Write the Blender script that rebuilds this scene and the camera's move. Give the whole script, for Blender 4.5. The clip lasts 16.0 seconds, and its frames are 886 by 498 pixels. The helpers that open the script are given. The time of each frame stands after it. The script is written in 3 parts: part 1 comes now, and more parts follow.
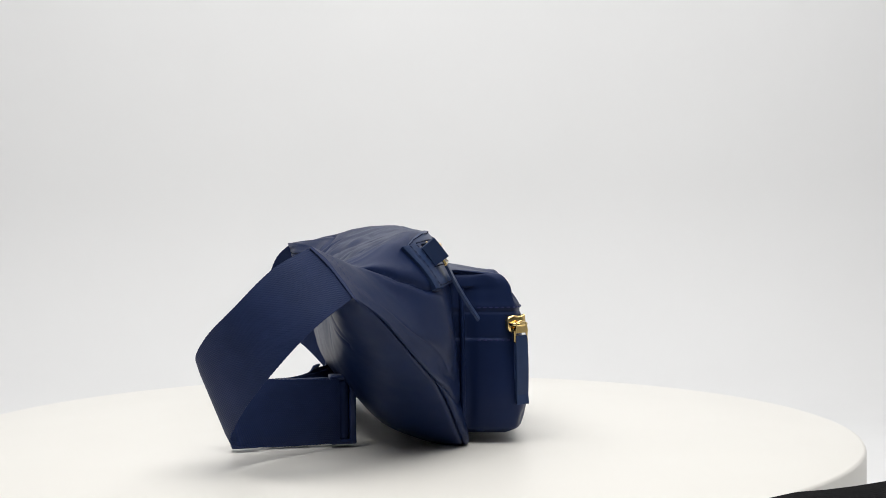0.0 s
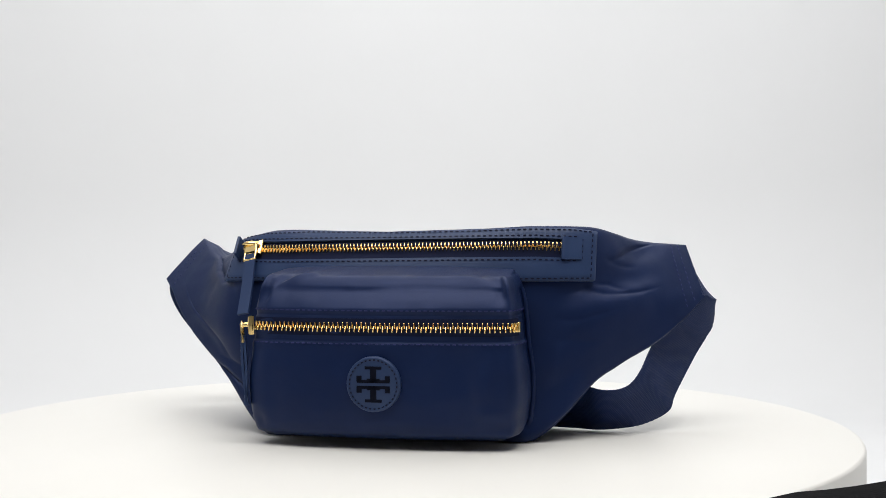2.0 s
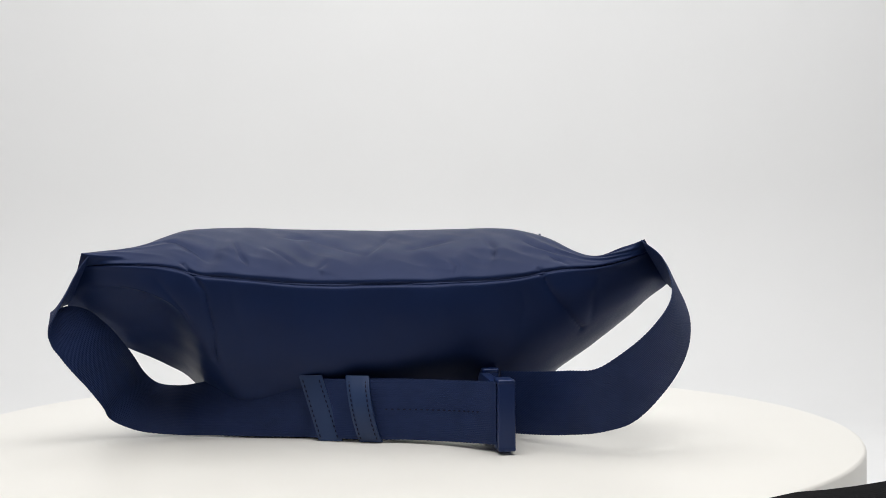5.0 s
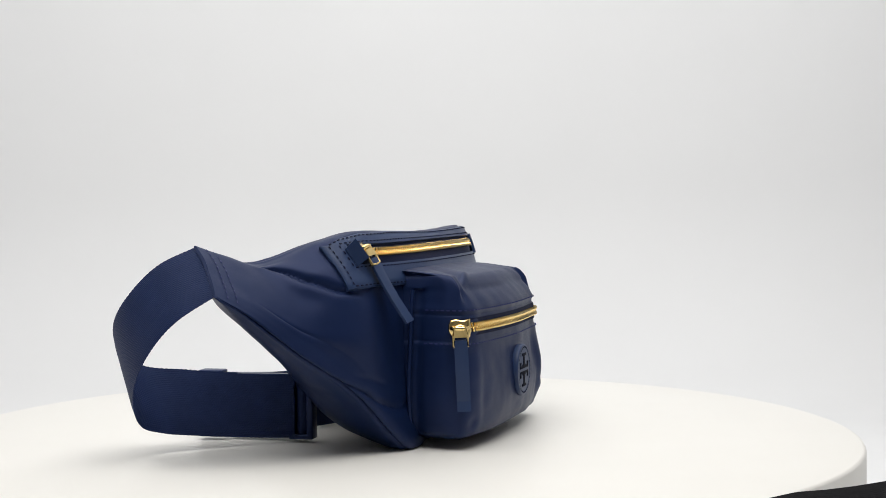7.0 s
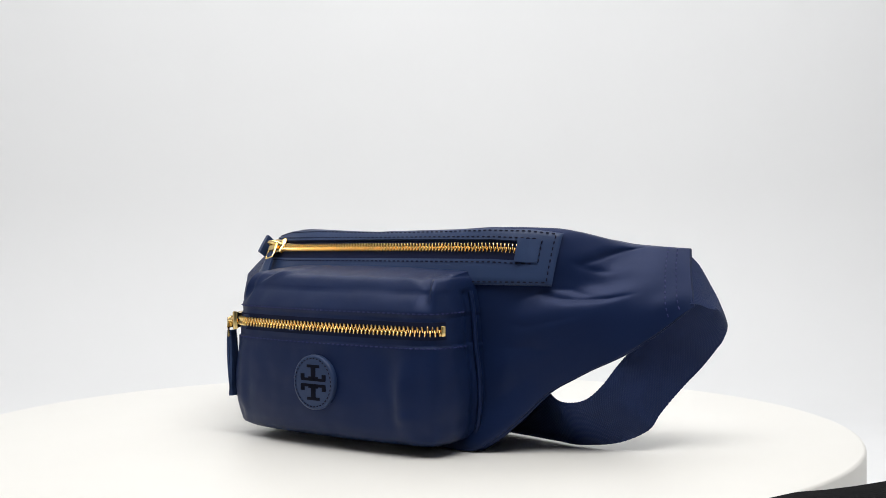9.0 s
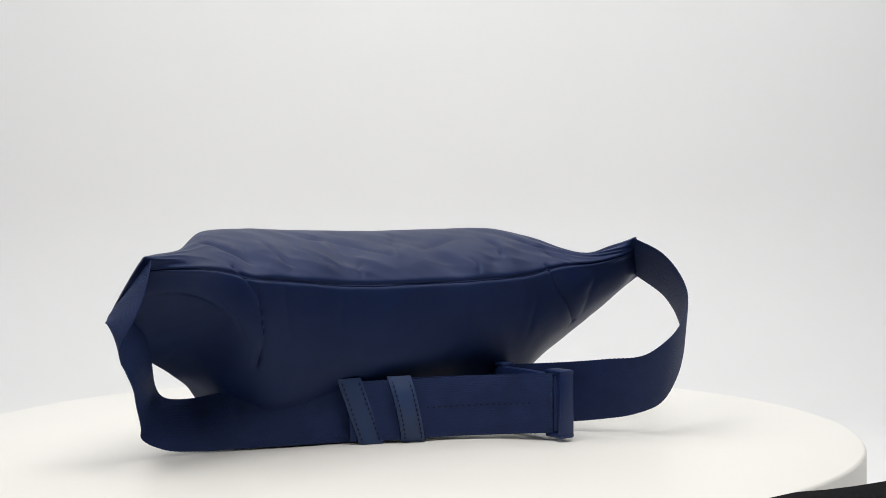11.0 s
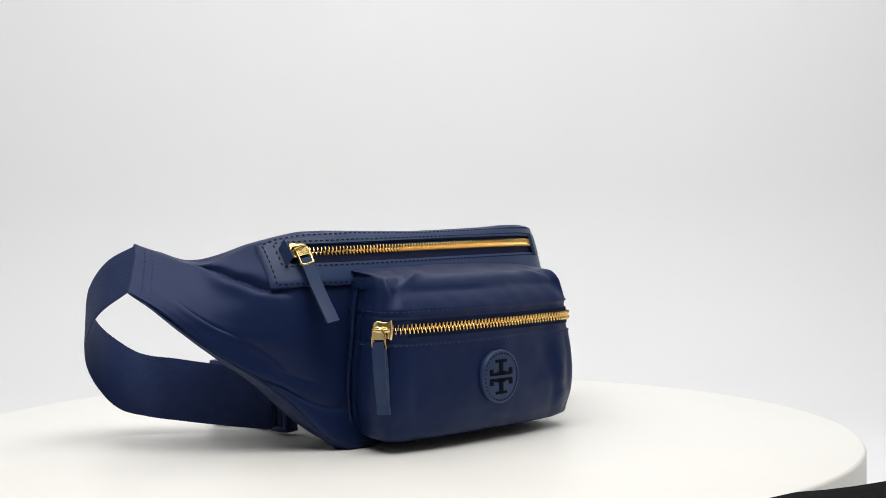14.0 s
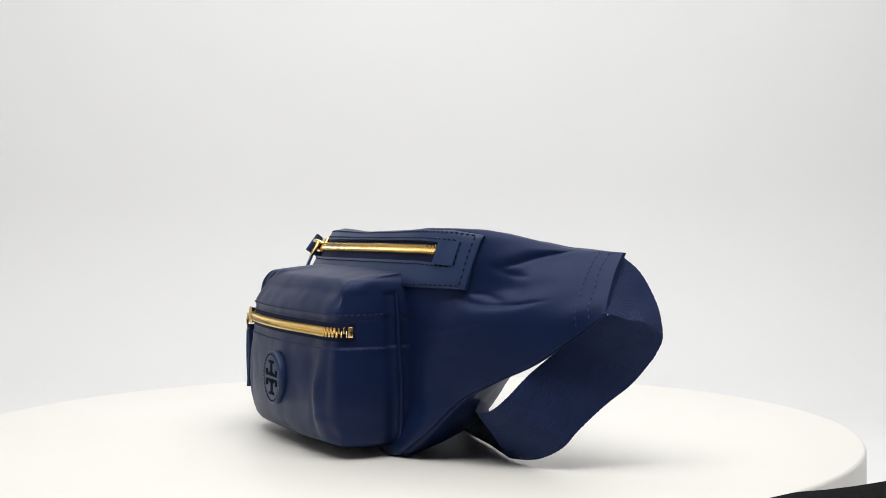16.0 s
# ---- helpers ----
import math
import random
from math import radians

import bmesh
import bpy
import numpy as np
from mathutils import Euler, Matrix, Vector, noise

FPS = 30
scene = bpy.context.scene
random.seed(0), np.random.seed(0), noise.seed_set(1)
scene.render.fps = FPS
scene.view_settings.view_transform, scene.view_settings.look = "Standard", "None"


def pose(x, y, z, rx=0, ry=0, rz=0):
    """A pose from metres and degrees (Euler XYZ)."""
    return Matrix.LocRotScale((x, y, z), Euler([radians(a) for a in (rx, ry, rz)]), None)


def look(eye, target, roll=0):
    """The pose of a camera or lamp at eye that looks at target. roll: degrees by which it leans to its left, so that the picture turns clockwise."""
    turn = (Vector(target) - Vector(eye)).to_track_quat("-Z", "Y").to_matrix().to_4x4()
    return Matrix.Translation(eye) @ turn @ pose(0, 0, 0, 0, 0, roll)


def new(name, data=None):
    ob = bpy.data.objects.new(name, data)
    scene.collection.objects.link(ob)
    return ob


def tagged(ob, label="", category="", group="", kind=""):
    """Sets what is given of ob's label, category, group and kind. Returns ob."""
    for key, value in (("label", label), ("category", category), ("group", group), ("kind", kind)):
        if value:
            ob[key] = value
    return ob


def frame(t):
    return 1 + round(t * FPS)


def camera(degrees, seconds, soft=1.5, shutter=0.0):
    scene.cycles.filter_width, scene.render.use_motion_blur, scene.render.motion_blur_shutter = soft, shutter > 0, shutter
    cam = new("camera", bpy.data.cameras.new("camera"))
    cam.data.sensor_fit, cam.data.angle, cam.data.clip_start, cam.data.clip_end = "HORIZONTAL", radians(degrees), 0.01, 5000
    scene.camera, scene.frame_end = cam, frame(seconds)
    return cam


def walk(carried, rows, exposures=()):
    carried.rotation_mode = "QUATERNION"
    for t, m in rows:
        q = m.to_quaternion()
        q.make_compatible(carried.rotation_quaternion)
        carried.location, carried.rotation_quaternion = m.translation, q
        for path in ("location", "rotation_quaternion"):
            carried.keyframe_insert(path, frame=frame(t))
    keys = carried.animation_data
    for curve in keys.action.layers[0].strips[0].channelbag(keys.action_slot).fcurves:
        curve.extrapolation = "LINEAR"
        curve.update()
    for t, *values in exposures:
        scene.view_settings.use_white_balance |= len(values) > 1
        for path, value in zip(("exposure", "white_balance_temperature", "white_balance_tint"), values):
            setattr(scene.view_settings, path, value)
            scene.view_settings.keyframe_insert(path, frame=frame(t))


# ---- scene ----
import functools

cam = camera(35.76, 16.0, soft=0.8)

# ---- the fixed camera in front of the turntable
EYE = Vector((0.0, -0.906, 0.1432))
YAW, PITCH = 0.03804, -0.02658
AIM = EYE + Vector((math.sin(YAW) * math.cos(PITCH), math.cos(YAW) * math.cos(PITCH), math.sin(PITCH)))
VIEW = look(EYE, AIM, -0.4547)
walk(cam, [(0.0, VIEW), (16.0, VIEW)],
     [(0.0, -0.16, 6500, 10), (1.5, -0.07, 6430, 10), (2.4, -0.07, 6410, 10), (3.5, -0.16, 6500, 10), (5.2, -0.15, 6490, 10), (6.5, -0.16, 6500, 10), (8.0, -0.07, 6430, 10), (9.0, -0.06, 6410, 10),
      (10.0, -0.16, 6500, 10), (11.7, -0.15, 6490, 10), (13.0, -0.16, 6500, 10), (14.5, -0.07, 6430, 10), (15.5, -0.06, 6410, 10), (16.0, -0.09, 6500, 10)])

# ---- light: a white light tent with lamp panels above
world = bpy.data.worlds.new("world")
scene.world = world
world.use_nodes = True
world.node_tree.nodes["Background"].inputs[0].default_value = (0.9, 0.95, 1.0, 1)
world.node_tree.nodes["Background"].inputs[1].default_value = 0.05


def area_lamp(name, eye, target, sx, sy, watts, colour):
    data = bpy.data.lights.new(name, "AREA")
    data.shape, data.size, data.size_y, data.energy, data.color = "RECTANGLE", sx, sy, watts, colour
    ob = new(name, data)
    ob.matrix_world = look(eye, target)
    return ob


area_lamp("tent_lamp_front", (0.0, -0.44, 1.12), (0.0, 0.0, 0.05), 1.3, 0.6, 13.6, (1.0, 0.99, 0.965))
area_lamp("tent_lamp_top", (0.0, 0.18, 1.24), (0.0, 0.18, 0.0), 1.8, 0.7, 4.9, (1.0, 0.99, 0.975))
area_lamp("tent_lamp_rear", (0.1, 0.62, 1.05), (0.1, 0.64, 0.0), 1.5, 0.4, 4.3, (0.97, 0.985, 1.0))


# ---- materials
def nodes_of(name):
    mat = bpy.data.materials.new(name)
    mat.use_nodes = True
    nt = mat.node_tree
    return mat, nt, nt.nodes["Principled BSDF"]


def mix_colour(nt, fac, a, b):
    m = nt.nodes.new("ShaderNodeMix")
    m.data_type = "RGBA"
    nt.links.new(fac, m.inputs[0])
    m.inputs[6].default_value, m.inputs[7].default_value = (*a, 1), (*b, 1)
    return m.outputs[2]


def noise_of(nt, vector, scale, detail=3.0, rough=0.55):
    n = nt.nodes.new("ShaderNodeTexNoise")
    n.inputs["Scale"].default_value, n.inputs["Detail"].default_value, n.inputs["Roughness"].default_value = scale, detail, rough
    nt.links.new(vector, n.inputs["Vector"])
    return n.outputs["Fac"]


def bump_of(nt, height, strength, distance, normal=None):
    b = nt.nodes.new("ShaderNodeBump")
    b.inputs["Strength"].default_value, b.inputs["Distance"].default_value = strength, distance
    nt.links.new(height, b.inputs["Height"])
    if normal:
        nt.links.new(normal, b.inputs["Normal"])
    return b.outputs["Normal"]


def coords(nt, kind="Object"):
    return nt.nodes.new("ShaderNodeTexCoord").outputs[kind]


def ramp(nt, fac, lo, hi):
    m = nt.nodes.new("ShaderNodeMapRange")
    m.inputs["From Min"].default_value, m.inputs["From Max"].default_value = lo, hi
    nt.links.new(fac, m.inputs["Value"])
    return m.outputs["Result"]


def stretched(nt, vector, scale):
    m = nt.nodes.new("ShaderNodeMapping")
    m.inputs["Scale"].default_value = scale
    nt.links.new(vector, m.inputs["Vector"])
    return m.outputs["Vector"]


def soft_material(name, a, b, rough, grain, grain_depth, blotch=18.0, crease=0.0, gloss=0.5, tint=(1, 1, 1)):
    """Cloth, leather or paper: two tones in blotches, fine grain, and soft creases."""
    mat, nt, sh = nodes_of(name)
    vec = coords(nt)
    nt.links.new(mix_colour(nt, ramp(nt, noise_of(nt, vec, blotch, 4), 0.3, 0.7), a, b), sh.inputs["Base Color"])
    fine = noise_of(nt, vec, grain, 2)
    normal = bump_of(nt, fine, 0.5, grain_depth)
    if crease:
        normal = bump_of(nt, noise_of(nt, stretched(nt, vec, (1.0, 1.0, 0.6)), 32.0, 3, 0.5), 0.6, crease, normal)
    nt.links.new(normal, sh.inputs["Normal"])
    sh.inputs["Specular IOR Level"].default_value = gloss
    sh.inputs["Specular Tint"].default_value = (*tint, 1)
    r = nt.nodes.new("ShaderNodeMapRange")
    r.inputs["To Min"].default_value, r.inputs["To Max"].default_value = rough - 0.06, rough + 0.06
    nt.links.new(noise_of(nt, vec, blotch * 2.3, 3), r.inputs["Value"])
    nt.links.new(r.outputs["Result"], sh.inputs["Roughness"])
    return mat


def webbing_material(name, a, b):
    """Woven webbing: fine ribs across and diagonal twill along the band, by the band's own lengths."""
    mat, nt, sh = nodes_of(name)
    uv = coords(nt, "UV")
    sep = nt.nodes.new("ShaderNodeSeparateXYZ")
    nt.links.new(uv, sep.inputs[0])

    def wave(kx, ky):
        c = nt.nodes.new("ShaderNodeMath")
        c.operation = "MULTIPLY"
        c.inputs[1].default_value = kx
        nt.links.new(sep.outputs[0], c.inputs[0])
        d = nt.nodes.new("ShaderNodeMath")
        d.operation = "MULTIPLY_ADD"
        d.inputs[1].default_value = ky
        nt.links.new(sep.outputs[1], d.inputs[0])
        nt.links.new(c.outputs[0], d.inputs[2])
        s = nt.nodes.new("ShaderNodeMath")
        s.operation = "SINE"
        nt.links.new(d.outputs[0], s.inputs[0])
        return s.outputs[0]

    add = nt.nodes.new("ShaderNodeMath")
    add.operation = "ADD"
    nt.links.new(wave(2 * math.pi / 0.0015, 2 * math.pi / 0.0015), add.inputs[0])
    nt.links.new(wave(0.0, 2 * math.pi / 0.0011), add.inputs[1])
    nt.links.new(bump_of(nt, add.outputs[0], 0.6, 0.00009), sh.inputs["Normal"])
    vec = coords(nt)
    nt.links.new(mix_colour(nt, ramp(nt, noise_of(nt, vec, 60.0, 4), 0.3, 0.7), a, b), sh.inputs["Base Color"])
    sh.inputs["Roughness"].default_value = 0.62
    sh.inputs["Specular IOR Level"].default_value = 0.2
    return mat


def metal_material(name, colour, rough):
    mat, nt, sh = nodes_of(name)
    vec = coords(nt)
    nt.links.new(mix_colour(nt, noise_of(nt, vec, 300.0), tuple(c * 0.9 for c in colour), colour), sh.inputs["Base Color"])
    sh.inputs["Metallic"].default_value, sh.inputs["Roughness"].default_value = 1.0, rough
    nt.links.new(bump_of(nt, noise_of(nt, vec, 900.0), 0.15, 0.0002), sh.inputs["Normal"])
    return mat


NYLON = soft_material("navy_nylon", (0.0048, 0.0126, 0.048), (0.0062, 0.0154, 0.057), 0.44, 2600.0, 0.0001, 20.0, 0.0007, 0.32, (0.50, 0.57, 0.96))
NYLON_TAPE = soft_material("navy_zip_tape", (0.004, 0.0075, 0.030), (0.006, 0.010, 0.038), 0.75, 1800.0, 0.0002, gloss=0.15)
LEATHER = soft_material("navy_leather", (0.018, 0.036, 0.098), (0.023, 0.044, 0.112), 0.42, 1500.0, 0.00012, 30.0, gloss=0.28)
THREAD = soft_material("navy_thread", (0.0030, 0.0045, 0.020), (0.0045, 0.0065, 0.026), 0.7, 2500.0, 0.0001, gloss=0.2)
THREAD_PALE = soft_material("violet_blue_thread", (0.018, 0.024, 0.100), (0.024, 0.030, 0.125), 0.6, 2500.0, 0.0001, gloss=0.3)
PLASTIC = soft_material("navy_plastic", (0.009, 0.019, 0.068), (0.011, 0.022, 0.076), 0.34, 900.0, 0.00003, gloss=0.4, tint=(0.6, 0.68, 1.0))
EMBLEM = soft_material("dark_navy_felt", (0.002, 0.003, 0.010), (0.003, 0.004, 0.012), 0.8, 1500.0, 0.0002, gloss=0.1)
WEBBING = webbing_material("navy_webbing", (0.0085, 0.0198, 0.072), (0.0110, 0.0242, 0.086))
GOLD = metal_material("polished_gold_metal", (1.0, 0.74, 0.32), 0.14)
DISC = soft_material("white_turntable_laminate", (0.77, 0.752, 0.71), (0.79, 0.772, 0.73), 0.42, 700.0, 0.00002, 6.0)
PAPER = soft_material("white_backdrop_sheet", (0.79, 0.79, 0.79), (0.81, 0.81, 0.81), 0.75, 900.0, 0.00003, 3.0)
BLACK = soft_material("black_felt", (0.006, 0.006, 0.007), (0.01, 0.01, 0.011), 0.95, 900.0, 0.0008, 40.0, gloss=0.05)
SIDE = soft_material("unseen_side_grey", (0.47, 0.47, 0.48), (0.51, 0.51, 0.52), 0.85, 900.0, 0.0001, 5.0)
ROOM = soft_material("fill_room_grey", (0.48, 0.48, 0.48), (0.52, 0.52, 0.52), 0.8, 600.0, 0.0001, 4.0)
SPECK = soft_material("grey_speck", (0.35, 0.33, 0.30), (0.4, 0.38, 0.35), 0.9, 900.0, 0.0001)


# ---- mesh helpers
def part(name, bm, mat, parent=None, label="", smooth=True):
    me = bpy.data.meshes.new(name)
    bmesh.ops.recalc_face_normals(bm, faces=bm.faces)
    bm.to_mesh(me)
    bm.free()
    me.materials.append(mat)
    if smooth:
        me.polygons.foreach_set("use_smooth", [True] * len(me.polygons))
        me.set_sharp_from_angle(angle=radians(50))
    ob = new(name, me)
    ob.parent = parent
    if label:
        tagged(ob, label)
    return ob


def hermite(xs, ys, x):
    """A smooth curve through ys at the uneven stations xs."""
    xs, ys = np.asarray(xs, float), np.asarray(ys, float)
    d = np.diff(ys, axis=0) / np.diff(xs).reshape(-1, *[1] * (ys.ndim - 1))
    h = np.diff(xs)
    m = np.empty_like(ys)
    m[0], m[-1] = d[0], d[-1]
    for i in range(1, len(xs) - 1):
        m[i] = (d[i - 1] * h[i] + d[i] * h[i - 1]) / (h[i] + h[i - 1])
    i = min(max(int(np.searchsorted(xs, x)) - 1, 0), len(xs) - 2)
    t = (x - xs[i]) / h[i]
    t = min(max(t, 0.0), 1.0)
    return ((2 * t**3 - 3 * t**2 + 1) * ys[i] + (t**3 - 2 * t**2 + t) * h[i] * m[i]
            + (3 * t**2 - 2 * t**3) * ys[i + 1] + (t**3 - t**2) * h[i] * m[i + 1])


def grid_faces(bm, rows, closed=False):
    """Faces between rows of vertices; closed joins each row's end to its start."""
    n = len(rows[0])
    for a, b in zip(rows, rows[1:]):
        for j in range(n if closed else n - 1):
            bm.faces.new((a[j], a[(j + 1) % n], b[(j + 1) % n], b[j]))


def slab(bm, front, back):
    """A closed plate from two equal grids of points."""
    f = [[bm.verts.new(p) for p in r] for r in front]
    b = [[bm.verts.new(p) for p in r] for r in back]
    grid_faces(bm, f)
    grid_faces(bm, b)
    n, m = len(f), len(f[0])
    for i in range(n - 1):
        bm.faces.new((f[i][0], f[i + 1][0], b[i + 1][0], b[i][0]))
        bm.faces.new((f[i][-1], f[i + 1][-1], b[i + 1][-1], b[i][-1]))
    for j in range(m - 1):
        bm.faces.new((f[0][j], f[0][j + 1], b[0][j + 1], b[0][j]))
        bm.faces.new((f[-1][j], f[-1][j + 1], b[-1][j + 1], b[-1][j]))


def tube(bm, pts, radius, sides=8):
    """A round cord along points."""
    pts = [Vector(p) for p in pts]
    rows = []
    for i, p in enumerate(pts):
        way = (pts[min(i + 1, len(pts) - 1)] - pts[max(i - 1, 0)]).normalized()
        side = way.orthogonal() if abs(way.z) > 0.9 else way.cross(Vector((0, 0, 1)))
        side.normalize()
        up = side.cross(way)
        rows.append([bm.verts.new(p + radius * (math.cos(a) * side + math.sin(a) * up))
                     for a in (2 * math.pi * k / sides for k in range(sides))])
    grid_faces(bm, rows, True)
    bm.faces.new(rows[0])
    bm.faces.new(rows[-1])


def box(bm, m, sx, sy, sz, bevel=0.0):
    made = bmesh.ops.create_cube(bm, size=1.0, matrix=m @ Matrix.Diagonal((sx, sy, sz, 1)))
    if bevel:
        edges = list({e for v in made["verts"] for e in v.link_edges})
        bmesh.ops.bevel(bm, geom=edges, offset=bevel, segments=2, profile=0.5, affect="EDGES")


# ---- the light tent
def light_tent():
    bm = bmesh.new()
    rows = []
    profile = [(-0.50, -0.115), (0.80, -0.115)]
    for i in range(1, 13):
        a = i / 12 * math.pi / 2
        profile.append((0.80 + 0.30 * math.sin(a), -0.115 + 0.30 * (1 - math.cos(a))))
    profile += [(1.1, 0.8), (1.1, 1.3)]
    for x in np.linspace(-1.0, 1.0, 9):
        rows.append([bm.verts.new((x, y, z)) for y, z in profile])
    grid_faces(bm, rows)
    sheet = part("backdrop", bm, PAPER)
    tagged(sheet, "seamless white backdrop sheet curving up behind the turntable", "backdrop", kind="structure")
    # unseen sides, added in grey so that less light bounces onto the bag's ends
    for name, x in (("tent_side_west", -1.0), ("tent_side_east", 1.0)):
        bm = bmesh.new()
        box(bm, pose(x + math.copysign(0.012, x), 0.30, 0.59), 0.02, 1.60, 1.42)
        tagged(part(name, bm, SIDE), "unseen grey side of the light tent, added to lower the side fill", "wall", kind="structure")
    bm = bmesh.new()
    box(bm, pose(0, 0.30, 1.31), 2.04, 1.62, 0.02)
    tagged(part("tent_ceiling", bm, PAPER), "white fabric top of the light tent", "ceiling", kind="structure")


def fill_room():
    # an unseen box round the tent, its grey set for the front fill
    for name, cat, m, size in (("floor", "floor", (0, -0.35, -0.14), (3.4, 3.4, 0.04)), ("ceiling", "ceiling", (0, -0.35, 2.02), (3.4, 3.4, 0.04)),
                               ("wall_south", "wall", (0, -2.07, 0.94), (3.4, 0.04, 2.12)), ("wall_north", "wall", (0, 1.37, 0.94), (3.4, 0.04, 2.12)),
                               ("wall_west", "wall", (-1.72, -0.35, 0.94), (0.04, 3.4, 2.12)), ("wall_east", "wall", (1.72, -0.35, 0.94), (0.04, 3.4, 2.12))):
        bm = bmesh.new()
        box(bm, pose(*m), *size)
        tagged(part(name, bm, ROOM), "plain light grey room %s around the tent" % cat, cat, kind="structure")


fill_room()
light_tent()


# ---- the turntable
def turntable():
    base = new("turntable")
    tagged(base, "round white motorised display turntable with a smooth matt top", "turntable")
    bm = bmesh.new()
    prof = [(0.0, 0.0), (0.15, 0.0), (0.2975, 0.0), (0.2992, -0.0006), (0.30, -0.002), (0.30, -0.036), (0.2985, -0.038), (0.15, -0.038), (0.0, -0.038)]
    n = 192
    rows = []
    for r, z in prof[1:-1]:
        rows.append([bm.verts.new((r * math.cos(2 * math.pi * i / n), r * math.sin(2 * math.pi * i / n), z)) for i in range(n)])
    grid_faces(bm, rows, True)
    bm.faces.new(rows[0])
    bm.faces.new(rows[-1])
    part("platter", bm, DISC, base)
    bm = bmesh.new()
    bmesh.ops.create_cone(bm, cap_ends=True, segments=64, radius1=0.12, radius2=0.115, depth=0.076, matrix=pose(0, 0, -0.077))
    part("foot", bm, DISC, base)
    return base


table = turntable()

# ---- the belt bag, in its own lengths: u to its right, v to its back, z up
bag = new("belt_bag")
tagged(bag, "navy blue nylon belt bag with gold zips on the turntable", "bag")

SEC_U = [-0.168, -0.150, -0.130, -0.105, -0.078, -0.040, 0.010, 0.060, 0.100, 0.120, 0.135, 0.165, 0.182, 0.193]
SEC_SHEAR = [0.70, 0.5, 0.3, 0.1, 0, 0, 0, 0, 0, 0, 0, -0.15, -0.3, -0.40]
# bottom front, front low, front middle, plate bottom, plate top, ridge, slope, back seam, back middle, back low, bottom back
SEC = [
    [(.0375, .0975), (.0410, .1040), (.0460, .1110), (.0510, .1180), (.0580, .1240), (.0605, .1250), (.0620, .1240), (.0560, .1180), (.0500, .1110), (.0450, .1040), (.0400, .0975)],
    [(.0230, .0845), (.0240, .0910), (.0290, .0980), (.0360, .1080), (.0450, .1170), (.0520, .1190), (.0580, .1185), (.0590, .1130), (.0550, .1030), (.0480, .0930), (.0340, .0855)],
    [(.0050, .0640), (.0030, .0730), (.0060, .0810), (.0130, .0960), (.0250, .1090), (.0360, .1130), (.0470, .1130), (.0530, .1080), (.0520, .0940), (.0430, .0800), (.0240, .0670)],
    [(-.0160, .0390), (-.0190, .0530), (-.0220, .0720), (-.0155, .0980), (.0020, .1220), (.0140, .1250), (.0320, .1180), (.0470, .1060), (.0480, .0870), (.0390, .0640), (.0120, .0430)],
    [(-.0340, .0030), (-.0330, .0300), (-.0300, .0650), (-.0245, .0980), (-.0110, .1246), (.0010, .1312), (.0310, .1190), (.0470, .1010), (.0470, .0750), (.0375, .0470), (.0110, .0170)],
    [(-.0350, .0005), (-.0360, .0300), (-.0350, .0650), (-.0340, .0980), (-.0190, .1258), (-.0060, .1308), (.0310, .1170), (.0480, .0990), (.0490, .0700), (.0400, .0440), (.0110, .0140)],
    [(-.0350, .0000), (-.0370, .0300), (-.0370, .0650), (-.0365, .0980), (-.0225, .1252), (-.0100, .1300), (.0310, .1160), (.0490, .0980), (.0500, .0700), (.0410, .0430), (.0120, .0130)],
    [(-.0350, .0000), (-.0360, .0300), (-.0350, .0650), (-.0345, .0980), (-.0215, .1265), (-.0100, .1315), (.0310, .1170), (.0480, .0990), (.0490, .0700), (.0400, .0440), (.0110, .0140)],
    [(-.0360, .0020), (-.0330, .0300), (-.0290, .0650), (-.0275, .0980), (-.0180, .1275), (-.0085, .1332), (.0310, .1200), (.0480, .1030), (.0480, .0750), (.0375, .0470), (.0110, .0170)],
    [(-.0270, .0180), (-.0270, .0410), (-.0245, .0690), (-.0210, .0985), (-.0115, .1280), (-.0020, .1330), (.0290, .1210), (.0480, .1050), (.0485, .0810), (.0385, .0610), (.0070, .0330)],
    [(-.0160, .0350), (-.0190, .0535), (-.0170, .0750), (-.0110, .0990), (.0000, .1270), (.0100, .1310), (.0310, .1220), (.0480, .1090), (.0490, .0890), (.0420, .0800), (.0060, .0480)],
    [(.0120, .0595), (.0090, .0735), (.0110, .0880), (.0200, .1040), (.0350, .1190), (.0430, .1220), (.0530, .1190), (.0580, .1120), (.0560, .1000), (.0500, .0950), (.0260, .0710)],
    [(.0280, .0755), (.0270, .0860), (.0320, .0960), (.0390, .1080), (.0490, .1190), (.0550, .1200), (.0600, .1180), (.0580, .1120), (.0540, .1010), (.0470, .0930), (.0360, .0810)],
    [(.0390, .0865), (.0410, .0940), (.0460, .1030), (.0510, .1110), (.0570, .1185), (.0600, .1195), (.0620, .1185), (.0560, .1110), (.0510, .1030), (.0460, .0940), (.0410, .0870)],
]
SEC_A = np.array(SEC)
for tip in (0, -1):
    for a, b in ((0, 10), (1, 9), (2, 8), (3, 7), (4, 6)):
        mid = (SEC_A[tip, a] + SEC_A[tip, b]) / 2
        SEC_A[tip, a] = mid + (SEC_A[tip, a] - mid) * 0.45
        SEC_A[tip, b] = mid + (SEC_A[tip, b] - mid) * 0.45


@functools.lru_cache(maxsize=None)
def section_at(u):
    return hermite(SEC_U, SEC_A, u), float(hermite(SEC_U, np.array(SEC_SHEAR), u))


